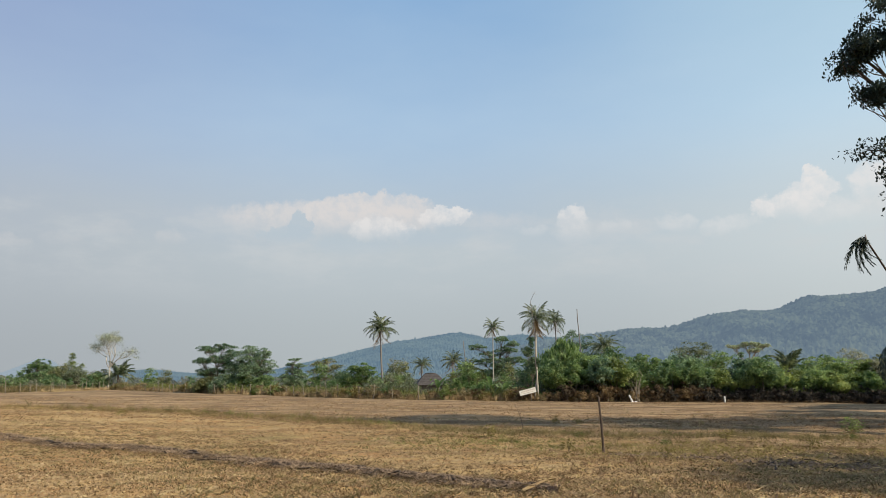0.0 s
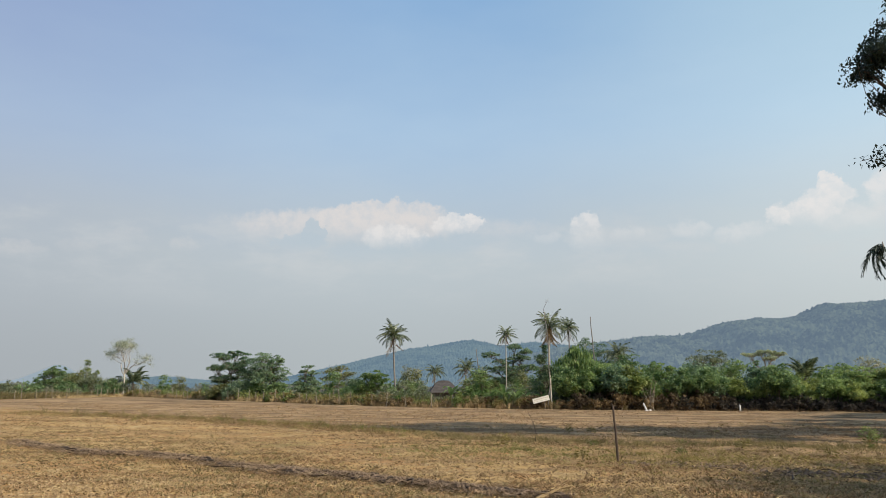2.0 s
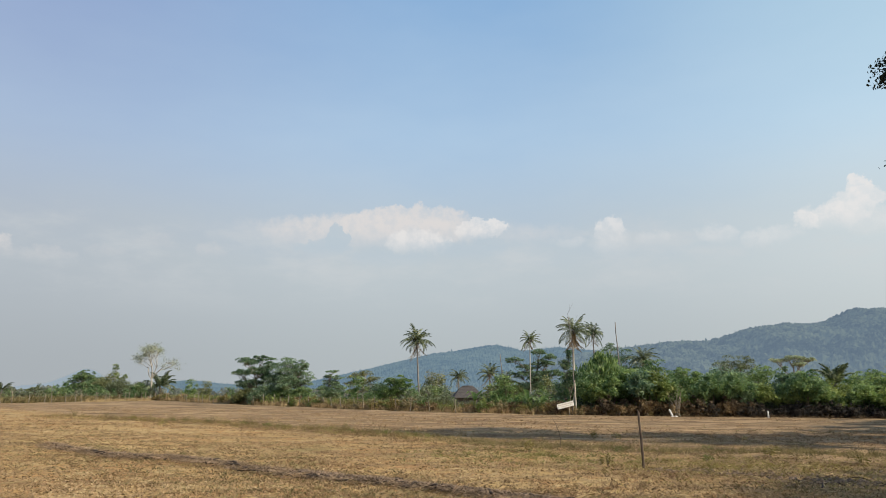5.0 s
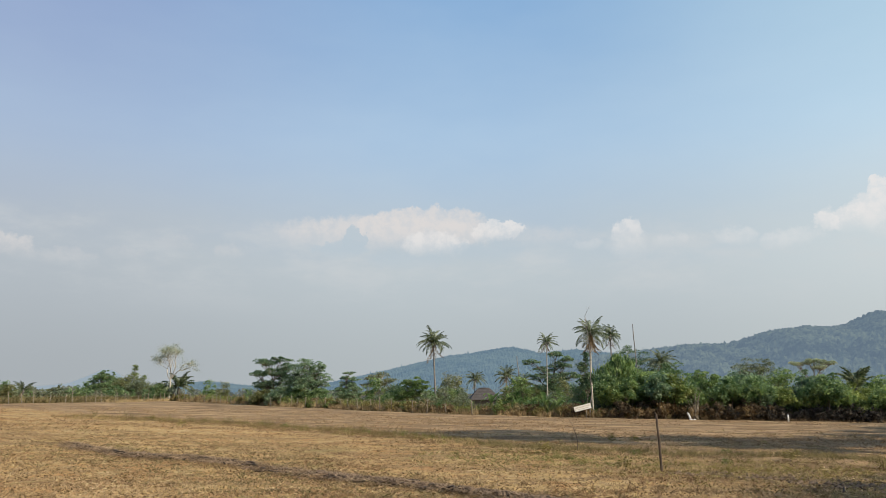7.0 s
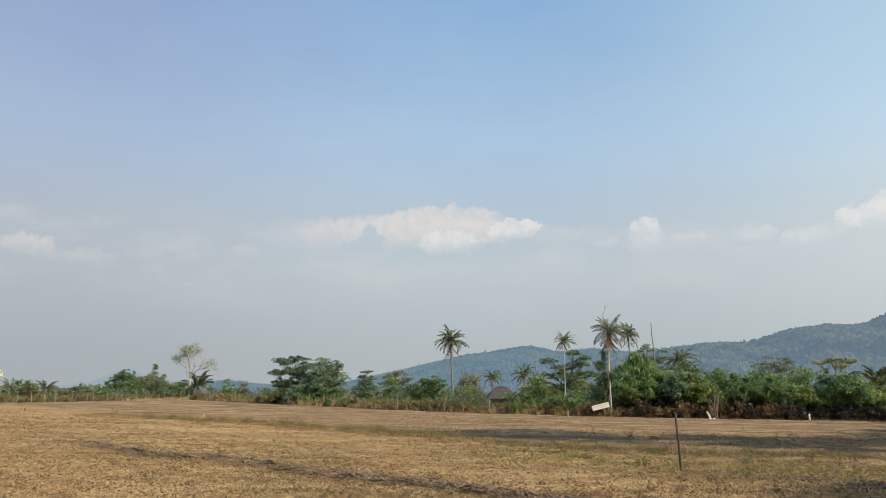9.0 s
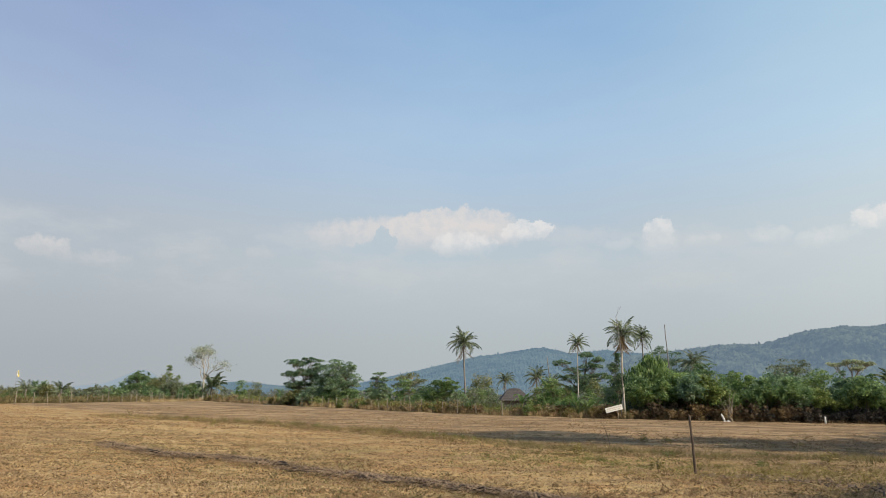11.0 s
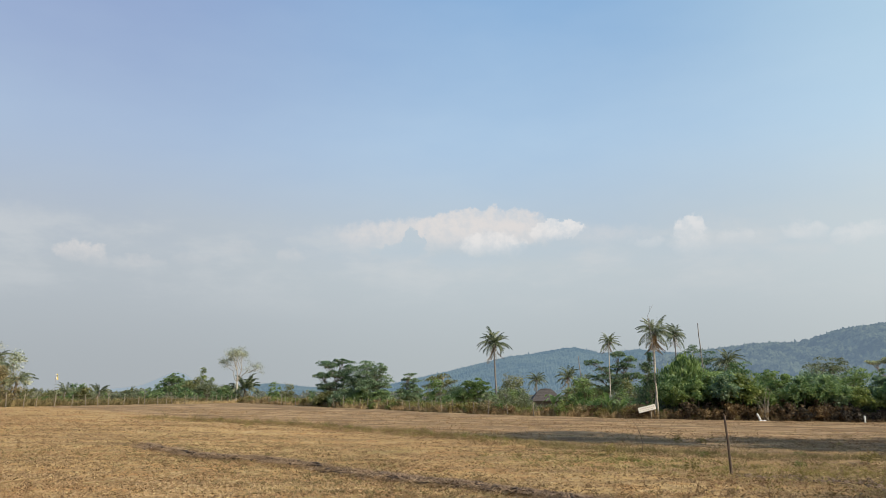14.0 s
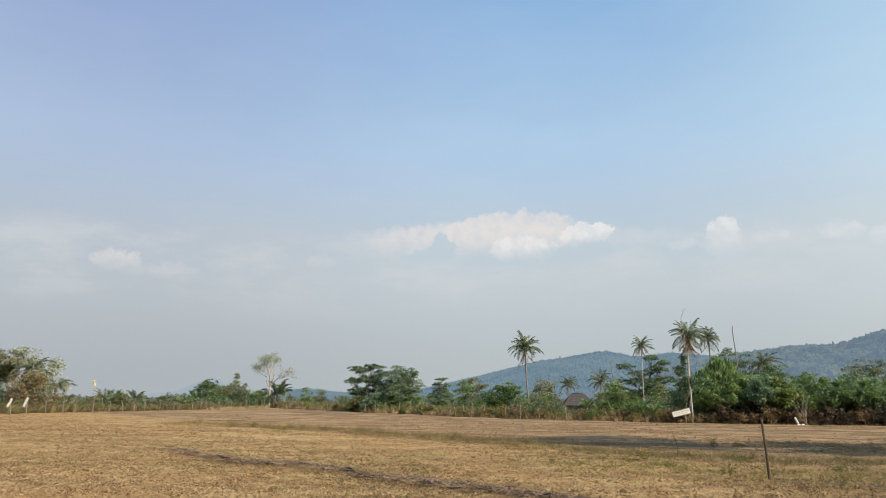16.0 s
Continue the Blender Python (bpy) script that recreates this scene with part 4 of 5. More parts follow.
def shrub(name, label, h, blobs, leaf, seed, leaves, size, stems=5, hang=0.3, group="", category="shrub", bark=None):
    """A many-stemmed shrub at the origin, to be copied."""
    rng = np.random.default_rng(seed)
    root = thing(name, Matrix(), label, category, group)
    crown = Pile()
    for _ in range(stems):
        a = rng.normal(size=3) * (0.05 * h, 0.05 * h, 0)
        b = np.array([rng.uniform(-0.3, 0.3) * h, rng.uniform(-0.2, 0.2) * h, h * rng.uniform(0.5, 0.8)])
        wood = Pile()
        wood.tube(bent(a, b, rng, 0.08, 5), np.linspace(0.0115, 0.004, 5) * h, 5, False)
        part("stem", wood.mesh("stem", bark or BARK, True), root)
    weights = np.array([(b[3] * b[4] * b[5]) ** 0.67 for b in blobs])
    for blob, share in zip(blobs, weights / weights.sum()):
        dx, dy, cz, rx, ry, rz = (v * h for v in blob)
        for _ in range(18):
            d = rng.normal(size=3)
            d /= np.linalg.norm(d)
            c = np.array([dx, dy, cz]) + d * (rx, ry, rz) * rng.uniform(0.4, 1.0)
            n = int(leaves * share / 18)
            sig = 0.056 * h * rng.uniform(0.55, 1.3)
            crown.leaves(c + rng.normal(size=(n, 3)) * (sig, sig, sig * 0.8), size, size * 0.40, rng, 0.5, hang)
    part("foliage", crown.mesh("foliage", leaf), root)
    return root


OVERHANG = [(0, -0.08, 0.66, 0.40, 0.32, 0.20), (-0.30, -0.05, 0.60, 0.25, 0.28, 0.16), (0.30, 0.02, 0.63, 0.25, 0.28, 0.16), (0.05, 0.0, 0.86, 0.24, 0.26, 0.15)]
LOW = [(0, 0, 0.45, 0.45, 0.40, 0.36), (-0.35, 0, 0.32, 0.30, 0.28, 0.26), (0.35, 0, 0.34, 0.30, 0.28, 0.28)]


def scatter(kinds, spots, lo, hi, seed, sink=0.03):
    """Copies of some shrubs at the spots; the first ones are the originals themselves."""
    rng = np.random.default_rng(seed)
    left = list(kinds)
    for k, (x, y) in enumerate(spots):
        m = pose(x, y, zat(x, y) - sink, 0, 0, rng.uniform(0, 360)) @ Matrix.Scale(rng.uniform(lo, hi), 4)
        if left:
            left.pop(0).matrix_basis = m
        else:
            copy_thing(kinds[rng.integers(len(kinds))], m)


hedge_kinds = [shrub("hedge_shrub", "tall leafy green hedge shrub with bare stems below", 3.6, OVERHANG, leaf, 200 + k, 3300, 0.29, 3, -0.35, "shrubs of the hedge", bark=POST_WOOD if k < 3 else DARK_WOOD)
               for k, leaf in enumerate((LIME, FRESH, BLUE_GREEN, LIME, FRESH, LIME, MID))]
rng = np.random.default_rng(8)
spots = [(x + rng.uniform(-0.5, 0.5), np.interp(x, EDGE[9:, 0], EDGE[9:, 1]) + 1.3 + dy + rng.uniform(-0.3, 0.5)) for dy in (0.0, 2.6) for x in np.arange(10.8, 62, 1.75)]
scatter(hedge_kinds, spots, 0.62, 1.14, 9)
low_kinds = [shrub("low_shrub", "knee-high to chest-high scrub, dull green and half dry", 1.7, LOW, leaf, 220 + k, 900, 0.20, group="scrub along the field edge")
             for k, leaf in enumerate((OLIVE, MID, RUSTY, OLIVE, FRESH))]
p, nrm = along(EDGE[5:14], 1.9)
spots = [(a[0] + rng.uniform(-0.6, 0.6) - n[0] * 0, a[1] + rng.uniform(1.2, 7.0)) for a, n in zip(p, nrm)]
p2, n2 = along(EDGE[5:14], 3.0)
spots += [(a[0] + rng.uniform(-1, 1), a[1] + rng.uniform(8, 16)) for a in p2]
spots = [q for q in spots if abs(q[0] / q[1] + 0.016) > 0.022]
p3, n3 = along(EDGE[:6], 2.4)
spots += [(a[0] - rng.uniform(2.0, 12.0), a[1] + rng.uniform(-1, 1)) for a in p3]
spots += [(a[0] - rng.uniform(3.0, 34.0), a[1] + rng.uniform(-3, 8)) for a in np.repeat(p3, 3, 0)]
scatter(low_kinds, spots, 0.55, 1.0, 10)
edge_kinds = [shrub("edge_plant", "rank leafy weeds at the field's edge", 1.2, LOW, leaf, 290 + k, 760, 0.17, 3, 0.1, "weeds at the field's edge", "plant") for k, leaf in enumerate((RUSTY, DRY, OLIVE, RUSTY, LIME, DRY, YELLOW_WEED))]
p4, n4 = along(EDGE[5:13], 0.48)
scatter(edge_kinds, [(a[0] + rng.uniform(-0.4, 0.4), a[1] + rng.uniform(0.3, 3.0)) for a in p4], 0.55, 1.25, 15)
tall_kinds = [shrub("tall_shrub", "man-high green scrub beyond the fence", 2.8, LOW + OVERHANG[3:], leaf, 280 + k, 1500, 0.24, 4, group="scrub beyond the fence") for k, leaf in enumerate((OLIVE, MID, FRESH, GREY_LEAF))]
spots = [(-44, 122), (-38, 116), (-34, 112), (-47, 128), (-31.5, 104), (-22.5, 98), (-15.5, 98), (-13.0, 92), (-8.4, 94), (-5.2, 96), (-4.4, 90), (3.0, 92), (4.4, 88), (7.5, 84), (9.4, 80), (1.4, 101), (-6.8, 101), (2.4, 78.5), (6.4, 80.5), (-51, 134)]
scatter(tall_kinds, spots, 0.75, 1.25, 13)
plain_kinds = [shrub("plain_shrub", "low grey-green scrub on the plain beyond the fence", 1.7, LOW, leaf, 340 + k, 900, 0.20, 4, group="scrub on the plain") for k, leaf in enumerate((SAGE, OLIVE, GREY_LEAF, MID))]
scatter(plain_kinds, [(u * y, y) for u, y in zip(np.linspace(-0.88, -0.45, 80) + rng.uniform(-0.006, 0.006, 80), rng.uniform(96, 140, 80)) if u * y < -56.5], 0.8, 1.5, 20)
mixed_kinds = [shrub("mixed_shrub", "dense shoulder-high shrub, grey-green and leafy", 2.3, LOW + OVERHANG[3:], leaf, 310 + k, 1300, 0.20, 4, group="shrubs between the palms") for k, leaf in enumerate((SAGE, MID, OLIVE, SAGE, FRESH))]
spots = [(x + rng.uniform(-0.5, 0.5), 77 + 0.35 * abs(x - 6) + rng.uniform(-1.5, 6.0)) for x in np.arange(-7.5, 11.5, 0.6)]
scatter(mixed_kinds, [q for q in spots if abs(q[0] / q[1] + 0.016) > 0.026], 0.7, 1.25, 16)
scatter([shrub("hut_bush", "low bush growing before the hut", 1.2, LOW, SAGE, 330, 600, 0.18, 3)], [(-2.4, 104), (-1.2, 103), (0.2, 105), (0.5, 106), (-0.4, 103.6), (-3.6, 104.5), (1.0, 104.2)], 0.85, 1.6, 17)
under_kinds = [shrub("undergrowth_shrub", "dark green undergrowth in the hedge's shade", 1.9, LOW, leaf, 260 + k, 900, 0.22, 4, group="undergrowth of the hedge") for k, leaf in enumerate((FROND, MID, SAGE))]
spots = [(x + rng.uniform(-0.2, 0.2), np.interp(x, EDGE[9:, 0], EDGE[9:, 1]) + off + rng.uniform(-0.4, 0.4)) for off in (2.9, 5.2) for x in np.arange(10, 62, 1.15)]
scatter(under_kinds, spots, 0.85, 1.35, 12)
dead_kinds = [shrub("withered_shrub", "withered brown brushwood under the hedge", 1.5, LOW, leaf, 240 + k, 800, 0.17, 4, 0.5, "brushwood under the hedge") for k, leaf in enumerate((DRY, RUSTY, ROTTEN_LEAF, DRY))]
spots = [(x, np.interp(x, EDGE[9:, 0], EDGE[9:, 1]) + rng.uniform(0.1, 1.0)) for x in np.arange(6.5, 25, 0.42)]
scatter(dead_kinds, spots, 0.65, 1.35, 11)
# Shrubs that carry the painted shade below the overhanging hedge.
foot_shade_kinds = [shrub("scorched_shrub", "withered shrub with the hedge's shade painted into its leaves", 1.5, LOW, FOOT_SHADE, 250 + k, 1000, 0.19, 4, 0.5, "scorched foot of the hedge", bark=DARK_WOOD) for k in range(3)]
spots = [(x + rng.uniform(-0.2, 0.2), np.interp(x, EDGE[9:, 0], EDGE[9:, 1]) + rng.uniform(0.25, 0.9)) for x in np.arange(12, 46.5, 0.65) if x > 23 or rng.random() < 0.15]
scatter(foot_shade_kinds, spots, 0.85, 1.2, 19)

# broad-leaved plants by the corner of the hedge
def broad_leaf(length, width, droop, seed):
    p = Pile()
    s = np.linspace(0, 1, 8)
    w = width * np.sin(np.pi * (0.06 + 0.9 * s)) ** 0.6
    mid = np.stack([length * 0.75 * s, np.zeros(8), length * (0.9 * s - droop * s ** 2)], 1)
    v = np.concatenate([mid + np.stack([0 * s, w / 2, 0.12 * w], 1), mid, mid + np.stack([0 * s, -w / 2, 0.12 * w], 1)])
    q = [(r * 8 + i, r * 8 + i + 1, (r + 1) * 8 + i + 1, (r + 1) * 8 + i) for r in range(2) for i in range(7)]
    p.add(v, q)
    return p.mesh("leaf", FRESH, True)


BROAD = [broad_leaf(1.5, 0.34, 0.45, 1), broad_leaf(1.3, 0.30, 0.75, 2), broad_leaf(1.0, 0.26, 0.95, 3)]


def banana(x, y, size, seed):
    rng = np.random.default_rng(seed)
    root = thing("banana_plant", pose(x, y, zat(x, y) - 0.03, 0, 0, rng.uniform(0, 360)), "broad-leaved banana plant at the thicket's edge", "plant", "banana plants")
    stem = Pile()
    stem.tube([(0, 0, 0), (0.02, 0, 0.5 * size), (0, 0, 1.1 * size)], [0.11 * size, 0.09 * size, 0.05 * size], 7)
    part("stem", stem.mesh("stem", OLIVE, True), root)
    for k in range(8):
        part("leaf", BROAD[k % 3], root, at=pose(0, 0, (0.7 + 0.05 * k) * size, 0, 0, k * 137.5 + rng.uniform(-15, 15)) @ Matrix.Scale(size * rng.uniform(0.75, 1.1), 4))


for k, (x, y) in enumerate(((3.2, 74.5), (4.6, 73.8), (5.9, 75.0), (6.8, 73.4), (2.1, 76.5), (-0.5, 77.0), (5.2, 77.2), (8.1, 73.0))):
    banana(x, y, rng.uniform(0.95, 1.5), 300 + k)

# tall grass along the edge of the field
def fringe(name, label, line, count, spread, height, width, material, seed, lean=0.35, lift=0.0):
    rng = np.random.default_rng(seed)
    p, n = along(line, 0.05)
    k = rng.integers(0, len(p), count)
    clump = np.repeat(rng.normal(size=(count // 12 + 1, 2)) * 0.25, 12, 0)[:count]
    k = np.repeat(k[:count // 12 + 1], 12)[:count]
    off = np.repeat(rng.uniform(spread[0], spread[1], count // 12 + 1), 12)[:count]
    x, y = p[k, 0] + clump[:, 0] + rng.normal(size=count) * 0.08, p[k, 1] + off + clump[:, 1] + rng.normal(size=count) * 0.08
    pile = Pile()
    hh = height * np.repeat(rng.uniform(0.45, 1.2, count // 12 + 1), 12)[:count]
    pile.blades(np.stack([x, y, ground_z(x, y) - 0.02 + lift], 1), hh, width, rng, lean)
    tagged(new(name, pile.mesh(name, material)), label, "grass", kind="stuff")


fringe("dry_grass_edge", "tall dry brown grass along the fence", EDGE[5:13], 22000, (-0.3, 2.4), 0.62, 0.030, DRY, 1, 0.22)
fringe("straw_grass_edge", "bleached tall grass along the fence", EDGE[4:13], 10000, (-0.6, 2.0), 0.45, 0.030, STRAW, 2, 0.25)
fringe("green_grass_edge", "green tall grass among dry stalks", EDGE[5:14], 14000, (0.8, 5.0), 0.95, 0.045, GREEN_WEED, 3, 0.28)
fringe("left_grass_edge", "dry scrubby grass behind the fence", EDGE[:6] - np.array([2.2, 0]), 12000, (-1.5, 1.5), 0.75, 0.05, WEED, 4)
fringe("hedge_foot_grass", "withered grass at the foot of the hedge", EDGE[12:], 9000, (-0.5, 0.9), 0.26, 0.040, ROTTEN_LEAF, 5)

fringe("bank_weeds", "yellowish weeds and rank grass along a low bank", BUND, 11000, (-1.5, 1.2), 0.17, 0.012, YELLOW_WEED, 6, 0.3)
fringe("bank_dry_grass", "dry grass along a low bank", BUND, 15000, (-1.5, 1.3), 0.18, 0.012, DRY, 7, 0.3)
fringe("bank_green_weeds", "green weeds along a low bank", BUND[1:], 1500, (-0.5, 0.5), 0.24, 0.014, GREEN_WEED, 9, 0.25)
fringe("bank_tall_weeds", "tall thin weeds standing on the bank", BUND, 900, (-0.8, 0.8), 0.42, 0.012, WEED, 8, 0.16)

fringe("bank_end_weeds", "thin weeds where the bank runs out", np.array([(-1.8, 28.8), (1.6, 26.0), (6.5, 24.6), (13, 24.0)]), 9000, (-0.9, 0.9), 0.18, 0.012, WEED, 10, 0.3)
# Dark blades paint the shade that the bank casts on its near side.
fringe("bank_rotten_grass", "dark grass painting the bank's shade along its foot", BUND - np.array([0.3, 0.8]), 3500, (-0.5, 0.4), 0.06, 0.014, ROTTEN_LEAF, 11, 0.8)

# far scrub on the plain
def far_woods():
    rng = np.random.default_rng(12)
    p = Pile()
    for _ in range(560):
        u = rng.uniform(-0.95, 0.75)
        y = rng.uniform(165, 520)
        x, h = u * y, rng.uniform(1.3, 3.2) * (1.0 if y < 300 else 1.25)
        c = np.array([x, y, zat(x, y) + h * 0.45])
        d = rng.normal(size=(150, 3))
        d /= np.linalg.norm(d, axis=1)[:, None]
        p.leaves(c + d * rng.uniform(0.4, 1.0, (150, 1)) * (h * 0.7, h * 0.6, h * 0.42), 0.7, 0.45, rng, 0.4, 0.1)
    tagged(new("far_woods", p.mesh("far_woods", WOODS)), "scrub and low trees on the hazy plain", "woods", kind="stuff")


far_woods()


# ---------------------------------------------------------------- trees that shade the field from the right
def shade_tree(name, label, x, y, blobs, height, seed, leaves, size, radius, clusters, base_fork):
    rng = np.random.default_rng(seed)
    root = thing(name, pose(x, y, zat(x, y) - 0.1), label, "tree")
    wood, crown = Pile(), Pile()
    top = np.array([0.0, 0, base_fork])
    wood.tube(bent((0, 0, 0), top, rng, 0.04, 8), np.linspace(radius * 1.3, radius, 8), 12)
    vol = np.array([(b[3] * b[4] * b[5]) ** 0.67 for b in blobs])
    for (bx, by, bz, rx, ry, rz), share in zip(blobs, vol / vol.sum()):
        mid = np.array([bx - x, by - y, bz])
        limb = bent(top, mid, rng, 0.08, 7)
        wood.tube(limb, np.linspace(radius * 0.42, radius * 0.12, 7), 8)
        k = max(6, int(clusters * share))
        n = int(leaves * share / k)
        for _ in range(k):
            d = rng.normal(size=3)
            d /= np.linalg.norm(d)
            c = mid + d * (rx, ry, rz) * rng.uniform(0.35, 1.0)
            wood.tube(bent(limb[rng.integers(3, 7)], c, rng, 0.08, 5), np.linspace(radius * 0.07, radius * 0.025, 5), 5, False)
            for _ in range(3):
                tip = c + rng.normal(size=3) * (0.24, 0.24, 0.15)
                wood.tube(bent(c, tip, rng, 0.1, 3), np.linspace(radius * 0.03, 0.008, 3), 3, False)
                crown.leaves(tip + np.clip(rng.normal(size=(n // 3, 3)), -1.5, 1.5) * (0.18, 0.18, 0.13), size, size * 0.45, rng, 0.4, 0.9)
    part("trunk", wood.mesh("trunk", DARK_WOOD, True), root)
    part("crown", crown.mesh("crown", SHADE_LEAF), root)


shade_tree("shade_tree", "large spreading tree with hanging foliage, its own shade painted into the leaf colour", 20.1, 24.9,
           [(14.54, 24.65, 13.08, 0.85, 1.19, 0.55), (15.72, 24.65, 13.59, 1.10, 1.53, 0.68), (14.19, 24.65, 12.74, 0.42, 0.77, 0.21), (15.04, 24.65, 11.64, 0.72, 1.02, 0.55), (16.15, 24.65, 11.98, 1.10, 1.53, 0.77), (15.72, 24.65, 14.79, 0.59, 1.02, 0.38),
            (17.17, 24.65, 14.19, 1.27, 2.04, 0.94), (17.85, 24.65, 12.57, 1.44, 2.89, 1.02), (14.88, 24.48, 9.60, 0.68, 0.59, 0.10), (15.21, 24.48, 8.83, 0.59, 0.51, 0.10), (15.13, 24.31, 7.90, 0.51, 0.42, 0.10),
            (19.21, 25.07, 15.21, 1.87, 3.06, 1.10), (19.55, 24.22, 12.15, 2.04, 3.74, 1.02),
            (21.59, 25.93, 14.19, 2.89, 4.42, 2.04), (24.65, 24.65, 10.96, 3.40, 4.76, 1.78), (22.52, 28.05, 10.19, 2.89, 2.55, 1.19), (28.05, 26.35, 12.15, 3.40, 4.76, 1.87), (32.30, 27.20, 11.30, 3.40, 5.10, 1.70)], 15, 3, 170000, 0.155, 0.33, 460, 6.3)
# The next four stay out of view; added to shade field and hedge.
shade_tree("shade_tree", "unseen tree beside the field, added for its shadow", 20.6, 9.2, [(18.6, 8.1, 8.2, 2.8, 1.6, 1.2), (21.6, 8.6, 9.6, 3.0, 2.0, 1.6), (18.6, 9.4, 6.6, 2.2, 1.3, 0.8), (23.5, 10.4, 9.0, 2.6, 2.4, 1.4)], 10, 5, 9000, 0.24, 0.22, 130, 4.2)
shade_tree("shade_tree", "unseen tree added to shade the field's right side", 42.0, 33.5, [(43.6, 38.5, 13.0, 4.6, 3.6, 1.5), (40.6, 32.5, 13.5, 4.8, 3.4, 1.6), (37.6, 26.5, 12.5, 4.4, 3.0, 1.4), (35.4, 21.5, 12.0, 3.2, 2.4, 1.2), (47.0, 33.0, 12.5, 4.0, 4.0, 1.8)], 15, 6, 130000, 0.30, 0.30, 520, 6.0)
shade_tree("shade_tree", "unseen tall tree added to shade the field's far right", 50.5, 49.0, [(52.4, 57.0, 13.0, 5.4, 3.6, 1.6), (47.4, 46.5, 13.0, 5.0, 3.8, 1.6), (53.0, 50.0, 14.5, 4.0, 4.0, 1.8)], 15, 8, 56000, 0.32, 0.32, 290, 6.5)
shade_tree("shade_tree", "unseen tree added to shade the right end of the hedge", 63.0, 63.0, [(59.5, 62, 10.0, 4.5, 4.5, 2.2), (63.5, 63, 13.5, 5.0, 5.0, 2.4), (66.0, 61, 10.0, 4.0, 4.0, 2.0)], 16, 7, 20000, 0.36, 0.34, 140, 6.0)
palm("leaning_palm", "leaning palm with drooping withered leaves, painted dark as if backlit", 28.3, 42, 9.9, -4.35, 1.45, 88, 11, 0, 0.075, -60, 20, shapes=DARK_FRONDS, curve=0.35, turn=180, trunk_mat=DARK_WOOD)

# ---------------------------------------------------------------- far left corner
sparse_tree("grey_tree", "broad greyish tree with dry leaves", -62.5, 74, 2.0, 0.1, 1.85, 0.18, 90, GREY_LEAF, BARK, 90, 0.30, 4, ((0.7, 0, 0.7), (-0.6, 0.2, 0.8), (0.15, -0.3, 1.0), (0.9, 0.2, 0.35)))
sparse_tree("grey_tree", "broad greyish tree with dry leaves", -66.0, 73, 2.0, 0.1, 1.9, 0.18, 91, OLIVE, BARK, 90, 0.30, 4, ((0.7, 0, 0.7), (-0.6, 0.2, 0.8), (0.15, -0.3, 1.0)))
sparse_tree("grey_tree", "broad greyish tree with bleached leaves", -62.2, 76, 2.6, 0.1, 1.75, 0.16, 89, PALE_LEAF, BARK, 30, 0.24, 4, ((0.7, 0, 0.6), (-0.6, 0.2, 0.8), (0.15, -0.3, 1.0), (0.9, 0.2, 0.25)))
palm("fan_palm", "palm with dark arching leaves beside a grey tree", -58.2, 71.8, 4.6, 0.1, 2.1, 87, 18, 2, 0.13, -30, 60)
tree("creeper_bush", "bush covered with yellow-brown creeper", -57.2, 70.5, 4.3, BUSHY, RUSTY, BARK, 92, 3800, 0.22, 0.1, 14, category="bush")
tree("dark_bush", "dark green bush in the shade of a tree", -62.5, 70, 4.0, BUSHY, DEEP, BARK, 93, 3400, 0.26, 0.1, 12, category="bush")
palm("young_palm", "low green palm with arching leaves beside the fence", -55.2, 71.5, 2.6, 0.3, 1.9, 94, 16, 1, 0.13, -10, 65)
for k, (x, y, h, reach) in enumerate(((-65.7, 95, 1.4, 1.7), (-58.8, 92, 1.5, 1.7), (-62.4, 97, 0.8, 1.3))):
    palm("small_palm", "small palm beyond the fence", x, y, h, 0.05, reach, 95 + k, 16, 1, 0.10, 18, 88, group="palms beyond the fence")
tree("bush", "olive bush beyond the fence", -69.4, 105, 2.4, BUSHY, OLIVE, BARK, 98, 1800, 0.24, 0.07, 9)

# ---------------------------------------------------------------- fence
def fence():
    rng = np.random.default_rng(14)
    root = thing("fence", Matrix(), "old field fence of grey wooden posts and slack wire", "fence")
    shapes = []
    for k in range(4):
        p = Pile()
        p.tube(bent((0, 0, -0.1), (rng.uniform(-0.05, 0.05), 0, 1.0), rng, 0.02, 5), [0.048, 0.045, 0.043, 0.041, 0.036], 7)
        shapes.append(p.mesh("post", POST_WOOD, True))
    spots, _ = along(np.array([(-50.0, 46), *EDGE[1:6]]), 2.75)
    spots = list(spots)
    more, _ = along(EDGE[5:12] - np.array([0, 0.2]), 2.3)
    spots += list(more[1:])
    tops = []
    for k, (x, y) in enumerate(spots):
        x, y = x + rng.normal() * 0.25, y + rng.normal() * 0.3
        h = rng.uniform(1.0, 1.5)
        part("post", shapes[k % 4], root, at=pose(x, y, zat(x, y), rng.normal() * 3, rng.normal() * 3, rng.uniform(0, 360)) @ Matrix.Diagonal((1, 1, h, 1)))
        tops.append((x, y, zat(x, y)))
    for level in (0.45, 0.85, 1.2):
        p = Pile()
        pts = []
        for (ax, ay, az), (bx, by, bz) in zip(tops[:-1], tops[1:]):
            for s in (0, 0.5):
                pts.append((ax + (bx - ax) * s, ay + (by - ay) * s - 0.06, az + (bz - az) * s + level - (0.05 if s else 0)))
        p.tube(pts, np.full(len(pts), 0.006), 4)
        part("wire", p.mesh("wire", WIRE), root)


fence()

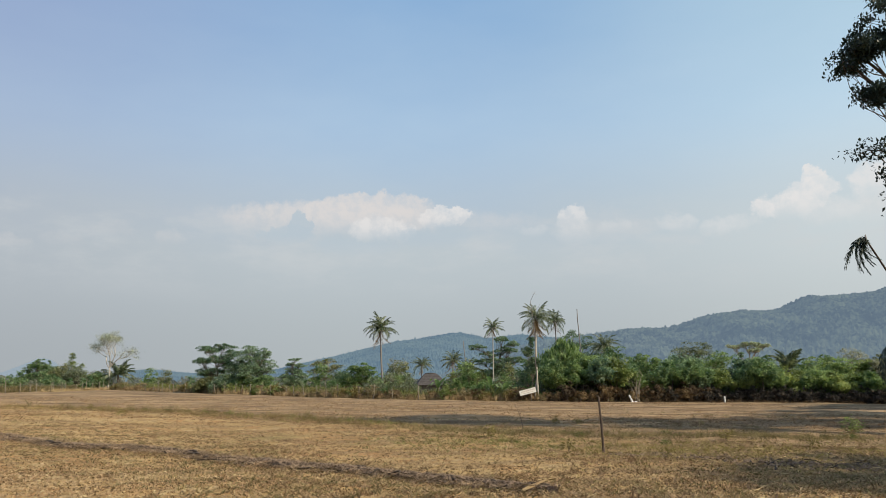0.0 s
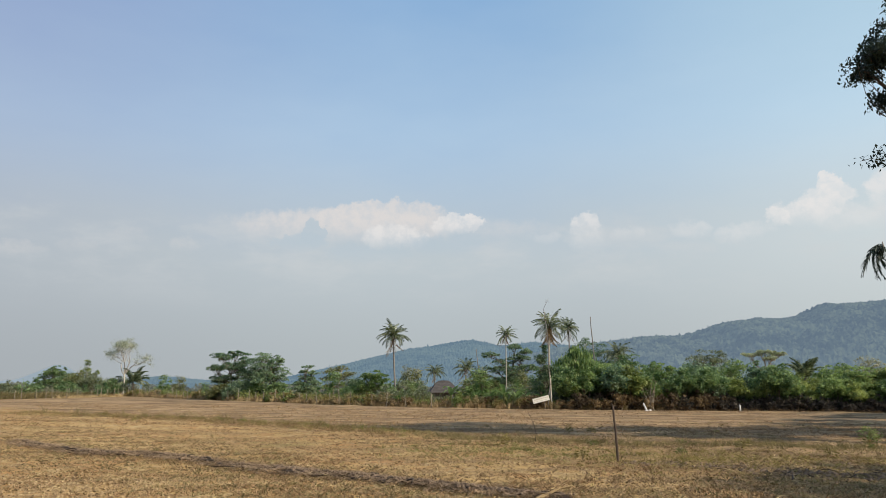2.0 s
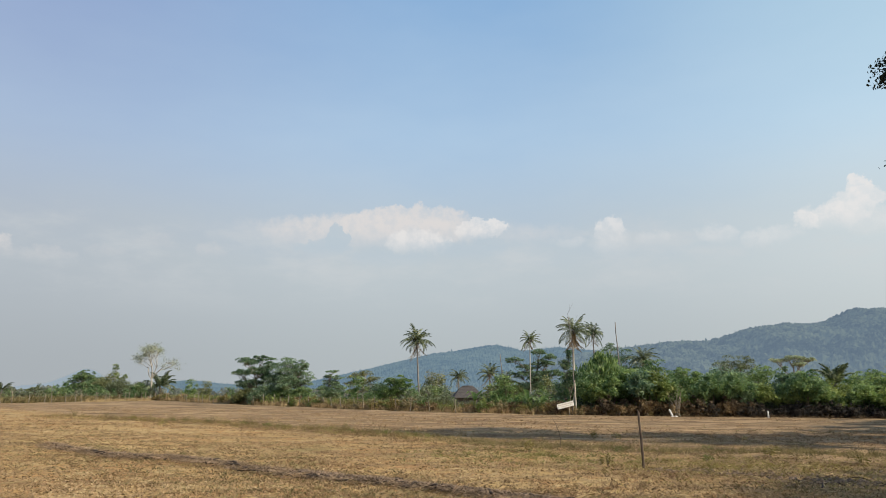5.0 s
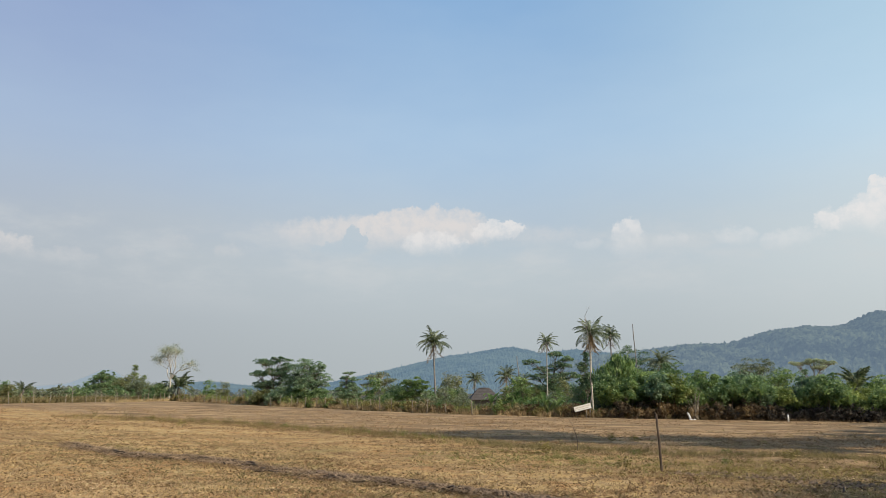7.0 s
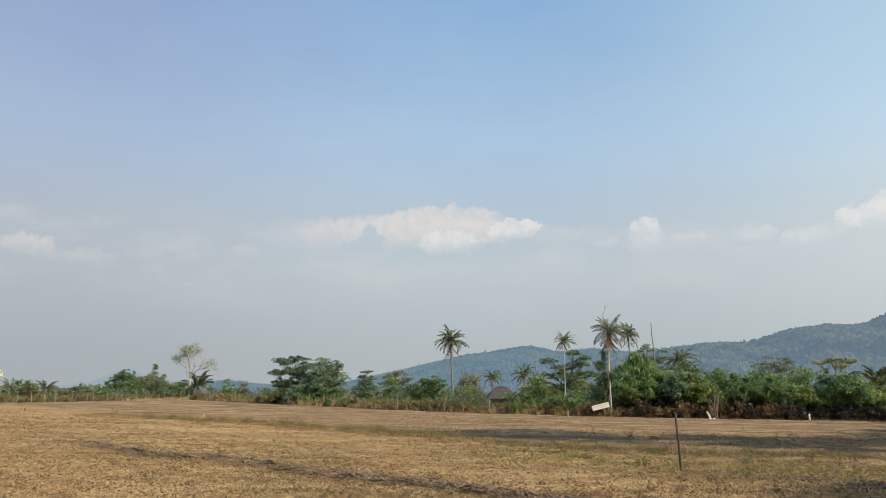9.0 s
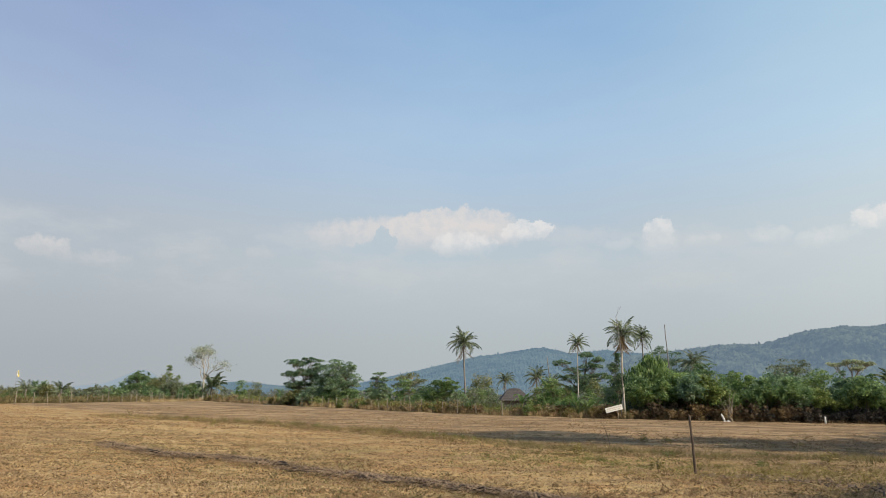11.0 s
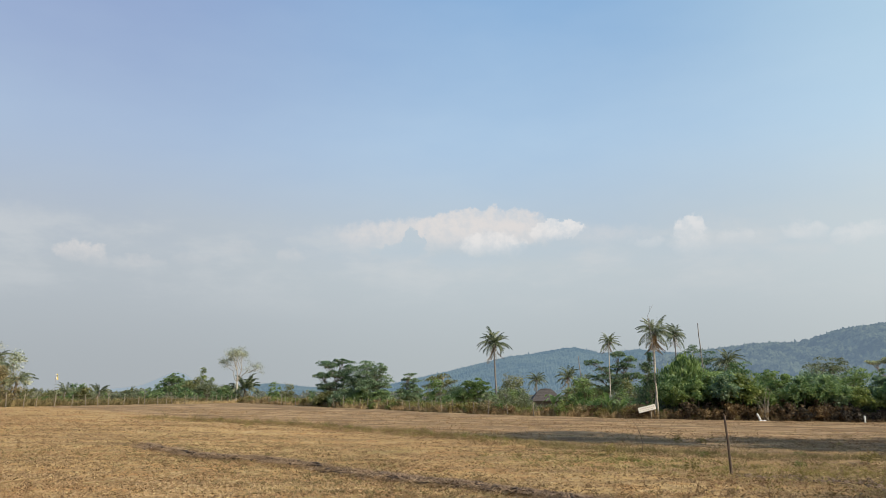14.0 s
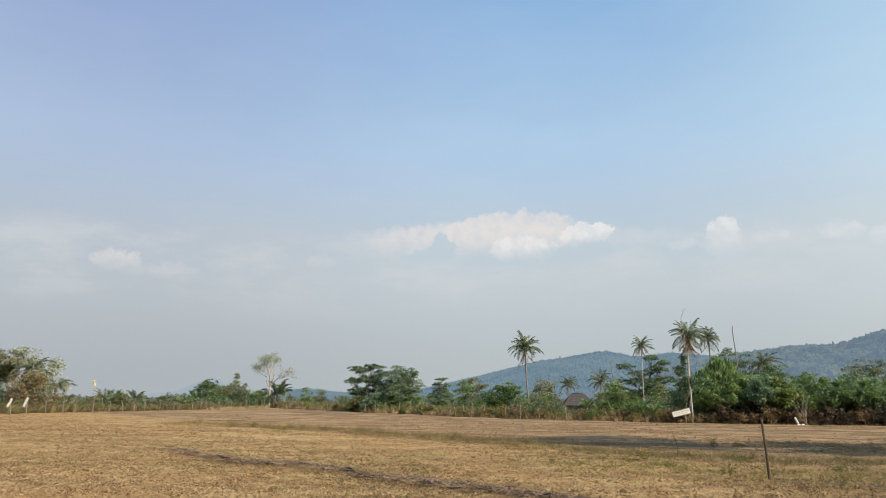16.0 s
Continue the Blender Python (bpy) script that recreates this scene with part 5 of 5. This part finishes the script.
# ---------------------------------------------------------------- lone post, sign, scraps, hut, flag
def field_post():
    rng = np.random.default_rng(2)
    p = Pile()
    line = bent((0.0, 0, -0.15), (-0.07, 0, 1.36), rng, 0.006, 10)
    p.tube(line, [0.034, 0.033, 0.031, 0.030, 0.029, 0.028, 0.027, 0.027, 0.026, 0.024], 8)
    p.tube([line[-1] - (0.0, 0, 0.02), line[-1] + (-0.03, 0, 0.05)], [0.024, 0.008], 6)
    ob = new("wooden_post", p.mesh("wooden_post", DARK_WOOD, True))
    ob.matrix_basis = pose(3.89, 18.93, zat(3.89, 18.93))
    tagged(ob, "dark weathered wooden post standing alone in the field", "post")


field_post()


def thin_stick(x, y, height, lean, radius, material, label, seed):
    rng = np.random.default_rng(seed)
    p = Pile()
    line = bent((0, 0, -0.05), (lean, 0, height), rng, 0.04, 7)
    p.tube(line, np.linspace(radius, radius * 0.5, 7), 6)
    for k in (3, 4, 5):
        p.tube(bent(line[k], line[k] + (rng.normal() * 0.12, rng.normal() * 0.1, 0.10), rng, 0.1, 4), np.linspace(radius * 0.5, radius * 0.2, 4), 4)
    ob = new("thin_stick", p.mesh("thin_stick", material, True))
    ob.matrix_basis = pose(x, y, zat(x, y))
    tagged(ob, label, "stick", "sticks in the field")


thin_stick(2.58, 25.55, 0.95, -0.22, 0.011, DARK_WOOD, "thin dark stick leaning in the stubble", 3)
for k, (x, y, h) in enumerate(((7.85, 26.67, 0.50), (8.6, 26.17, 0.42), (8.84, 24.35, 0.36), (6.1, 27.4, 0.45))):
    thin_stick(x, y, h, (-0.08, 0.05, 0.02, -0.04)[k], 0.009, STRAW, "bleached dry weed stalk standing in the stubble", 4 + k)


def sign():
    x, y = 7.58, 69.0
    z = zat(x, y)
    root = thing("sign_board", pose(x, y, z), "crooked whitish sign board on a stake", "sign")
    stake = Pile()
    stake.tube([(0.34, 0.05, -0.1), (0.33, 0.05, 0.5), (0.30, 0.05, 1.0)], [0.045, 0.042, 0.04], 6)
    part("stake", stake.mesh("stake", POST_WOOD, True), root)
    tilt = pose(0, 0, 0.87, 0, -14.0, 0)
    board = Pile()
    board.box(1.50, 0.03, 0.44, tilt)
    face = part("board", board.mesh("board", BOARD), root)
    rng = np.random.default_rng(6)
    for row, (start, end, size) in enumerate(((-0.62, 0.60, 0.10), (-0.40, 0.45, 0.07))):
        px = start
        while px < end:
            w = rng.uniform(0.06, 0.16)
            bar = Pile()
            bar.box(w, 0.006, size, tilt @ pose(px + w / 2, -0.019, 0.08 - row * 0.17))
            part("bar", bar.mesh("bar", LETTERING), face)
            px += w + 0.05


sign()


def scraps():
    rng = np.random.default_rng(7)
    # crumpled white sheet hung over a broken stump
    x, y = 17.1, 69.4
    p = Pile()
    p.tube(bent((-0.42, 0, 0.82), (-0.12, 0, 0.16), rng, 0.05, 7), [0.04, 0.10, 0.12, 0.09, 0.11, 0.13, 0.08], 7)
    p.tube(bent((-0.30, -0.05, 0.06), (0.42, 0.0, 0.10), rng, 0.03, 8), [0.05, 0.10, 0.15, 0.12, 0.10, 0.12, 0.09, 0.03], 7)
    ob = new("white_sheet", p.mesh("white_sheet", CLOTH, True))
    ob.matrix_basis = pose(x, y, zat(x, y) - 0.02) @ Matrix.Scale(0.85, 4)
    tagged(ob, "crumpled white plastic sheet lying at the hedge", "plastic sheet")
    # dead brush behind it
    root = thing("dead_bush", pose(17.7, 70.0, zat(17.7, 70.0)), "leafless grey bush with upright dead branches", "bush")
    for k in range(9):
        p = Pile()
        end = (rng.uniform(-0.9, 0.5), rng.uniform(-0.3, 0.3), rng.uniform(1.2, 2.9))
        line = bent((rng.uniform(-0.3, 0.3), 0, -0.05), end, rng, 0.06, 6)
        p.tube(line, np.linspace(0.05, 0.012, 6), 5)
        for _ in range(4):
            a = line[rng.integers(2, 6)]
            p.tube(bent(a, a + rng.normal(size=3) * (0.3, 0.2, 0.2) + (0, 0, 0.3), rng, 0.1, 3), [0.014, 0.01, 0.004], 3)
        part("branch", p.mesh("branch", POST_WOOD, True), root)
    # white marker
    p = Pile()
    p.tube([(0, 0, -0.05), (0.01, 0, 0.2), (0.0, 0, 0.55), (0.0, 0, 0.60)], [0.075, 0.08, 0.075, 0.05], 9)
    ob = new("marker_stone", p.mesh("marker_stone", WHITE_PAINT, True))
    ob.matrix_basis = pose(26.05, 71.4, zat(26.05, 71.4))
    tagged(ob, "short white-painted marker post before the hedge", "marker")
    # two leaning white boards by the fence
    for x, y, turn, w, h in ((-48.9, 58.0, 30, 0.20, 0.80), (-50.6, 62.0, 26, 0.22, 0.90)):
        root = thing("leaning_board", pose(x, y, zat(x, y)), "white-painted board leaning beside the fence", "board", "leaning boards")
        b = Pile()
        b.box(w, 0.03, h, pose(0, 0, 1.05, 0, turn, 0))
        part("board", b.mesh("board", WHITE_PAINT), root)
        b = Pile()
        b.tube([(0.12, 0.04, -0.1), (0.05, 0.04, 0.6), (0.0, 0.04, 1.2)], [0.03, 0.03, 0.025], 6)
        part("stake", b.mesh("stake", POST_WOOD, True), root)


scraps()


def flag():
    x, y = -53.8, 76.0
    root = thing("flag_pole", pose(x, y, zat(x, y)), "small yellow and white flag on a thin pole", "flag")
    p = Pile()
    p.tube([(0, 0, -0.1), (0.03, 0, 1.7), (0.02, 0, 3.45)], [0.014, 0.011, 0.008], 6)
    part("pole", p.mesh("pole", POST_WOOD, True), root)
    for name, mat, dx, w, label in (("cloth", CLOTH, 0.02, 0.17, "white half of the flag"), ("cloth", YELLOW, 0.18, 0.15, "yellow half of the flag")):
        p = Pile()
        u, v = np.meshgrid(np.linspace(0, 1, 8), np.linspace(0, 1, 8), indexing="ij")
        ver = np.stack([dx + u * w, 0.05 * np.sin(u * 5 + v * 3), 3.42 - v * 0.55 - 0.15 * u + 0.03 * np.sin(u * 7)], -1).reshape(-1, 3)
        q = [(i * 8 + j, i * 8 + j + 1, (i + 1) * 8 + j + 1, (i + 1) * 8 + j) for i in range(7) for j in range(7)]
        p.add(np.concatenate([ver, ver + (0, 0.006, 0)]), q + [tuple(64 + c for c in reversed(f)) for f in q])
        part(name, p.mesh(name, mat, True), root, label)


flag()


def hut():
    x, y = -1.75, 110.0
    z = zat(x, y)
    root = thing("hut", pose(x, y, z, 0, 0, 8), "small field hut with a dark hipped thatch roof", "hut")
    p = Pile()
    p.box(3.2, 2.8, 1.5, pose(0, 0, 0.7))
    part("wall", p.mesh("wall", WALL), root, "woven bamboo wall")
    p = Pile()
    # hipped roof with a short ridge, in courses
    steps = 7
    for k in range(steps):
        a, b = k / steps, (k + 1) / steps
        def ring(s, dz):
            hx, hy = 2.18 - (2.18 - 0.90) * s, 1.9 - (1.9 - 0.10) * s
            return [(-hx, -hy, 1.30 + 1.55 * s ** 0.92 + dz), (hx, -hy, 1.30 + 1.55 * s ** 0.92 + dz), (hx, hy, 1.30 + 1.55 * s ** 0.92 + dz), (-hx, hy, 1.30 + 1.55 * s ** 0.92 + dz)]
        v = ring(a, 0.025) + ring(b, 0.0) + ring(a, -0.06)
        p.add(v, [(0, 1, 5, 4), (1, 2, 6, 5), (2, 3, 7, 6), (3, 0, 4, 7), (8, 9, 1, 0), (9, 10, 2, 1), (10, 11, 3, 2), (11, 8, 0, 3)])
    roof = part("roof", p.mesh("roof", THATCH), root, "dark weathered thatch")
    p = Pile()
    p.tube([(-0.8, 0, 2.86), (0, 0, 2.90), (0.8, 0, 2.86)], [0.10, 0.11, 0.10], 7)
    part("ridge_cap", p.mesh("ridge_cap", THATCH, True), roof)
    for sx in (-1.9, 1.9):
        for sy in (-1.7, 1.7):
            p = Pile()
            p.tube([(sx, sy, -0.05), (sx, sy, 1.36)], [0.05, 0.045], 6)
            part("post", p.mesh("post", POST_WOOD, True), root)


hut()

# ---------------------------------------------------------------- soil ridge, clods, stalks
def soil_ridge():
    rng = np.random.default_rng(20)
    p, n = along(RIDGE, 0.045)
    m = len(p)
    across = np.linspace(-1, 1, 17)
    s = np.arange(m) * 0.045
    half = 0.055 + 0.03 * np.sin(s * 1.3) + 0.04 * np.sin(s * 4.1) + 0.05 * np.sin(s * 7.3 + 1.0) + 0.19 * np.clip((s - 9) / 6, 0, 1)
    half = np.maximum(half, 0.02) * np.clip(s / 1.2, 0.25, 1) * np.clip((s[-1] - s) / 2.2, 0.15, 1)
    shift = 0.08 * np.sin(s * 0.9) + 0.05 * np.sin(s * 2.7)
    off = across[None, :] * half[:, None] + shift[:, None]
    x, y = p[:, :1] + n[:, :1] * off, p[:, 1:] + n[:, 1:] * off
    hgt = (1 - across[None, :] ** 2) * (0.035 + 0.05 * np.clip((s - 9) / 6, 0, 1)[:, None] + 0.04 * np.sin(s * 2.2)[:, None] ** 2) * np.clip(s / 1.5, 0.3, 1)[:, None]
    rough = rng.normal(size=(m, 17)) * 0.011
    rough = rough + 0.5 * (np.roll(rough, 1, 0) + np.roll(rough, 1, 1)) + 0.014 * np.sin(s * 9.0)[:, None] * np.sin(across * 4.0 + s[:, None] * 5.0)
    z = ground_z(x, y) - 0.02 + hgt + rough * (1 - across[None, :] ** 4)
    i, j = np.meshgrid(np.arange(m - 1), np.arange(16), indexing="ij")
    q = np.stack([i * 17 + j, i * 17 + j + 1, (i + 1) * 17 + j + 1, (i + 1) * 17 + j], -1).reshape(-1, 4)
    ob = new("soil_ridge", mesh_of("soil_ridge", np.stack([x, y, z], -1).reshape(-1, 3), [q[:, ::-1]], SOIL, True))
    tagged(ob, "low ridge of dark turned soil and rotting stalks across the field", "soil ridge", kind="structure")


soil_ridge()


def lump(p, c, r, rng):
    """A rough clod of earth."""
    ring = []
    for k, (zz, rr) in enumerate(((-0.6, 0.5), (-0.2, 1.0), (0.3, 0.85), (0.7, 0.35))):
        a = np.arange(6) * math.pi / 3 + k * 0.5
        w = rng.uniform(0.7, 1.3, 6)
        ring.append(np.stack([np.cos(a) * rr * w, np.sin(a) * rr * w, np.full(6, zz) + rng.normal(size=6) * 0.1], 1))
    v = np.concatenate([*ring, [(0, 0, 0.85)]]) * r + c
    q = [(k * 6 + j, k * 6 + (j + 1) % 6, (k + 1) * 6 + (j + 1) % 6, (k + 1) * 6 + j) for k in range(3) for j in range(6)]
    p.add(v, q, [(18 + j, 18 + (j + 1) % 6, 24) for j in range(6)])


def litter():
    rng = np.random.default_rng(21)
    clods, sticks = Pile(), Pile()
    p, n = along(RIDGE, 0.02)
    for _ in range(900):
        k = rng.integers(len(p))
        o = rng.normal() * (0.17 if k < 0.5 * len(p) else 0.26)
        x, y = p[k] + n[k] * o
        lump(clods, (x, y, zat(x, y) + 0.10 * math.exp(-(o / 0.25) ** 2)), rng.uniform(0.012, 0.040) * (1.9 if math.sin(k * 0.0251) * math.sin(k * 0.0093 + 2) > 0.55 else 1.0), rng)
    for _ in range(900):
        k = rng.integers(int(0.62 * len(p)), len(p) - 40)
        o = rng.normal() * 0.17
        x, y = p[k] + n[k] * o
        lump(clods, (x, y, zat(x, y) + 0.11 * math.exp(-(o / 0.2) ** 2)), rng.uniform(0.012, 0.042), rng)
    for _ in range(110):
        x, y = rng.normal(7.2, 1.3), rng.normal(16.6, 0.75)
        lump(clods, (x, y, zat(x, y)), rng.uniform(0.012, 0.050), rng)
    for _ in range(100):
        if rng.random() < 0.8:
            k = rng.integers(len(p))
            x, y = p[k] + n[k] * rng.normal() * 0.22
            along_way = math.atan2(-n[k][0], n[k][1]) + rng.normal() * 0.5
            lift = 0.07
        else:
            x, y, along_way, lift = rng.normal(7.3, 1.3), rng.normal(16.4, 0.7), rng.uniform(0, 3.1), 0.03
        ln = rng.uniform(0.10, 0.34) if rng.random() < 0.85 else rng.uniform(0.35, 0.55)
        d = np.array([math.cos(along_way), math.sin(along_way), 0]) * ln / 2
        c = np.array([x, y, zat(x, y) + lift])
        sticks.tube(bent(c - d - (0, 0, 0.03), c + d + (0, 0, rng.uniform(-0.03, 0.04)), rng, 0.07, 4), np.full(4, rng.uniform(0.008, 0.018)), 5)
    # black tubes bedded in the ridge: painted shade of crevices, and bark strips
    for _ in range(46):
        k = rng.integers(40, len(p) - 60)
        o = rng.uniform(-0.22, 0.16)
        c = np.array([*(p[k] + n[k] * o), 0.0])
        c[2] = zat(c[0], c[1]) + 0.085 * math.exp(-(o / 0.22) ** 2)
        ln, way = rng.uniform(0.12, 0.55), math.atan2(-n[k][0], n[k][1]) + rng.normal() * 0.18
        d = np.array([math.cos(way), math.sin(way), 0]) * ln / 2
        sticks.tube(bent(c - d, c + d, rng, 0.06, 6), np.array([0.3, 1, 0.8, 1.1, 0.9, 0.3]) * rng.uniform(0.016, 0.036), 6)
    # row of clods on the browner ground
    row = np.array([(3.95, 18.6), (5.4, 18.2), (6.0, 17.3), (6.7, 16.8), (7.5, 16.6), (8.4, 15.7), (9.4, 15.3)])
    q, m = along(row, 0.02)
    for _ in range(420):
        k = rng.integers(len(q))
        x, y = q[k] + m[k] * rng.normal() * 0.32
        lump(clods, (x, y, zat(x, y) + 0.01), rng.uniform(0.015, 0.055) * (1.6 if rng.random() < 0.08 else 1.0), rng)
    tagged(new("soil_clods", clods.mesh("soil_clods", SOIL)), "dark clods of dug earth", "clods", kind="stuff")
    tagged(new("stalks_and_crevices", sticks.mesh("stalks_and_crevices", ROTTEN, True)), "blackish rotten stalks and painted shaded crevices on the soil ridge", "stalks", kind="stuff")
    # pale stalks and husks on the stubble
    pale = Pile()
    for _ in range(380):
        y = rng.uniform(10.5, 26) if rng.random() < 0.75 else rng.uniform(26, 48)
        x = rng.uniform(-0.95, 0.6) * y
        a, ln = rng.uniform(0, math.pi), rng.uniform(0.08, 0.38)
        d = np.array([math.cos(a), math.sin(a), 0]) * ln / 2
        c = np.array([x, y, zat(x, y) + 0.04])
        pale.tube(bent(c - d, c + d + (0, 0, rng.uniform(-0.02, 0.06)), rng, 0.08, 4), np.array([0.4, 1, 1, 0.3]) * rng.uniform(0.004, 0.010), 4)
    tagged(new("straw_litter", pale.mesh("straw_litter", STRAW)), "scattered pale stalks and husks on the stubble", "straw", kind="stuff")
    for x, y, turn, ln in ((1.50, 12.22, 53, 1.15), (1.40, 12.05, 57, 0.85), (0.95, 12.92, 69, 0.65), (-13.4, 22.75, 12, 0.9), (-13.9, 23.0, 40, 0.6), (-10.9, 15.5, -58, 0.8), (-9.4, 12.6, 30, 0.7), (-8.0, 12.9, 8, 0.8), (-10.9, 12.2, 15, 0.6), (-7.4, 13.6, 20, 0.35)):
        s = Pile()
        s.tube(bent((-ln / 2, 0, 0.0), (ln / 2, 0, 0.07), rng, 0.015, 6), np.linspace(0.014, 0.007, 6), 6)
        for k in range(3):
            q = rng.uniform(-0.3, 0.4) * ln
            s.leaves(np.array([(q, 0.03, 0.05)]), 0.22, 0.03, rng)
        ob = new("dry_stalk", s.mesh("dry_stalk", STRAW))
        ob.matrix_basis = pose(x, y, zat(x, y) + 0.06, 0, 0, turn)
        tagged(ob, "long dry maize stalk lying at the soil ridge", "dry stalk", "fallen stalks")


litter()


# ---------------------------------------------------------------- stubble and weeds
def stubble(name, label, count, near, far, height, width, material, seed, lean, keep=None, bunch=5, spread=0.05, lift=0.0):
    """Tufts, denser near the camera's side of the field."""
    rng = np.random.default_rng(seed)
    k = count // bunch
    y = near * (far / near) ** rng.random(k)
    u = rng.uniform(-0.98, 0.66, k)
    x = u * y
    if keep is not None:
        ok = keep(x, y, rng)
        x, y = x[ok], y[ok]
    x, y = np.repeat(x, bunch), np.repeat(y, bunch)
    x, y = x + rng.normal(size=len(x)) * spread, y + rng.normal(size=len(y)) * spread
    p = Pile()
    sizes = height * np.repeat(rng.uniform(0.5, 1.3, len(x) // bunch), bunch)
    p.blades(np.stack([x, y, ground_z(x, y) - 0.01 + lift + 0.06 * np.exp(-(far_from(BUND, x, y) / 0.9) ** 2)], 1), sizes, width, rng, lean)
    tagged(new(name, p.mesh(name, material)), label, "grass", kind="stuff")


def patchy(scale, level, seed):
    def keep(x, y, rng):
        v = np.sin(x * scale + seed) * np.sin(y * scale * 1.3 + seed * 2) + 0.6 * np.sin(x * scale * 2.3 + y * scale * 1.7 + seed)
        return v + rng.normal(size=len(x)) * 0.3 > level
    return keep


stubble("short_stubble", "short mown dry grass in tufts", 190000, 10.5, 34, 0.044, 0.019, MOWN, 30, 0.7, lambda x, y, r: patchy(0.45, -0.9, 2.0)(x, y, r) & (np.hypot((x - 10.0) / 8.5, (y - 18.5) / 7.0) > r.uniform(0.3, 1.25, len(x))), 9, 0.035)
stubble("brown_stubble", "short brown dry grass in tufts", 100000, 10.5, 40, 0.065, 0.020, MOWN_BROWN, 31, 0.7, patchy(0.35, -0.1, 1.0), 9, 0.04)
stubble("olive_stubble", "short olive grass in patches", 60000, 10.5, 45, 0.07, 0.018, WEED, 32, 0.7, patchy(0.22, 0.1, 4.0), 8, 0.05)
stubble("far_stubble", "tufts of dry grass across the field", 34000, 32, 75, 0.09, 0.035, MOWN, 33, 0.8, lambda x, y, r: x / y < r.uniform(-0.1, 0.6, len(x)), 5, 0.12)
stubble("far_brown_stubble", "brown tufts across the field", 46000, 30, 75, 0.09, 0.035, MOWN_BROWN, 34, 0.8, patchy(0.15, 0.0, 2.0), 5, 0.12)
stubble("green_weeds", "fresh green weeds in a patch of the field", 110000, 17, 27, 0.075, 0.015, GREEN_WEED, 37, 0.6,
        lambda x, y, r: np.hypot((x - 1.11) / 2.6, (y - 21.80) / 2.0) < np.abs(r.normal(size=len(x))) * 0.8, 8, 0.12)
stubble("right_weeds", "coarse olive weeds round the lone post", 130000, 14, 28, 0.085, 0.013, YELLOW_WEED, 38, 0.6,
        lambda x, y, r: np.hypot((x - 6.5) / 5.5, (y - 20.0) / 3.0) < np.abs(r.normal(size=len(x))) * 0.7, 8, 0.12)


def crumbs(name, label, count, near, far, size, material, seed, keep=None):
    """Broken dry leaves and husks lying loose on the stubble."""
    rng = np.random.default_rng(seed)
    y = near * (far / near) ** rng.random(count)
    x = rng.uniform(-0.98, 0.66, count) * y
    if keep is not None:
        ok = keep(x, y, rng)
        x, y = x[ok], y[ok]
    p = Pile()
    p.leaves(np.stack([x, y, ground_z(x, y) + rng.uniform(0.0, 0.035, len(x))], 1), size, size * 0.5, rng, 0.25, 0.0)
    tagged(new(name, p.mesh(name, material)), label, "dry leaves", kind="stuff")


crumbs("pale_leaf_litter", "pale broken maize leaves on the ground", 14000, 10.5, 30, 0.055, STRAW, 50)
crumbs("brown_leaf_litter", "brown broken leaves on the ground", 30000, 10.5, 30, 0.055, DRY, 51)
crumbs("dark_leaf_litter", "dark rotting leaf scraps on the ground", 16000, 10.5, 26, 0.040, ROTTEN_LEAF, 52, lambda x, y, r: np.hypot((x - 8.0) / 5.0, (y - 16.5) / 3.0) < np.abs(r.normal(size=len(x))))
crumbs("olive_leaf_litter", "half-green trampled leaves on the ground", 40000, 12, 30, 0.042, WEED, 53, patchy(0.25, 0.1, 4.0))

fringe("ridge_dead_grass", "dead grey grass matted over the soil ridge", RIDGE[:-1], 13000, (-0.16, 0.22), 0.045, 0.012, DEAD_GRASS, 60, 1.5, 0.08)
fringe("ridge_rotten_grass", "blackish rotten grass matted over the soil ridge", RIDGE[4:-1], 6000, (-0.26, 0.24), 0.035, 0.014, ROTTEN_LEAF, 61, 1.6, 0.06)
stubble("ridge_straw", "mown straw lying over the soil ridge", 60000, 10.5, 24, 0.055, 0.018, MOWN, 63, 0.9, lambda x, y, r: (far_from(RIDGE, x, y) < 0.45) & (np.sin(x * 2.1) * np.sin(x * 0.83 + 1.0) + r.normal(size=len(x)) * 0.45 > 0.1), 9, 0.04, 0.05)
fringe("ridge_brown_grass", "brown dry grass along the soil ridge", RIDGE, 7000, (-0.40, 0.40), 0.05, 0.010, DRY, 62, 1.0, 0.02)
weed_kinds = [shrub("weed_clump", "small leafy weed standing in the stubble", 0.42, LOW, leaf, 400 + k, 210, 0.075, 3, 0.0, "weeds in the stubble", "weed") for k, leaf in enumerate((GREEN_WEED, YELLOW_WEED, YELLOW_WEED))]
scatter(weed_kinds, [(14.1, 26.7), (13.8, 26.4), (5.4, 31.3), (4.5, 31.2), (-6.1, 35.4), (1.4, 22.9), (10.6, 31.9), (-18.9, 41.4), (-7.0, 34.2), (-14.7, 35.3), (7.3, 25.5), (3.1, 19.4), (1.9, 21.5), (10.1, 21.3),
                    (8.2, 22.6), (6.0, 21.0), (12.4, 23.5), (9.2, 24.8), (-3.3, 30.6), (-10.4, 37.4), (4.2, 24.2), (0.4, 24.6), (5.2, 18.2)], 0.6, 1.3, 18, 0.01)
scatter([shrub("young_shrub", "fresh yellow-green young shrub standing in the field", 0.85, LOW, LIME, 420, 420, 0.085, 5, -0.2, category="shrub")], [(14.0, 26.6)], 1.0, 1.0, 21, 0.01)
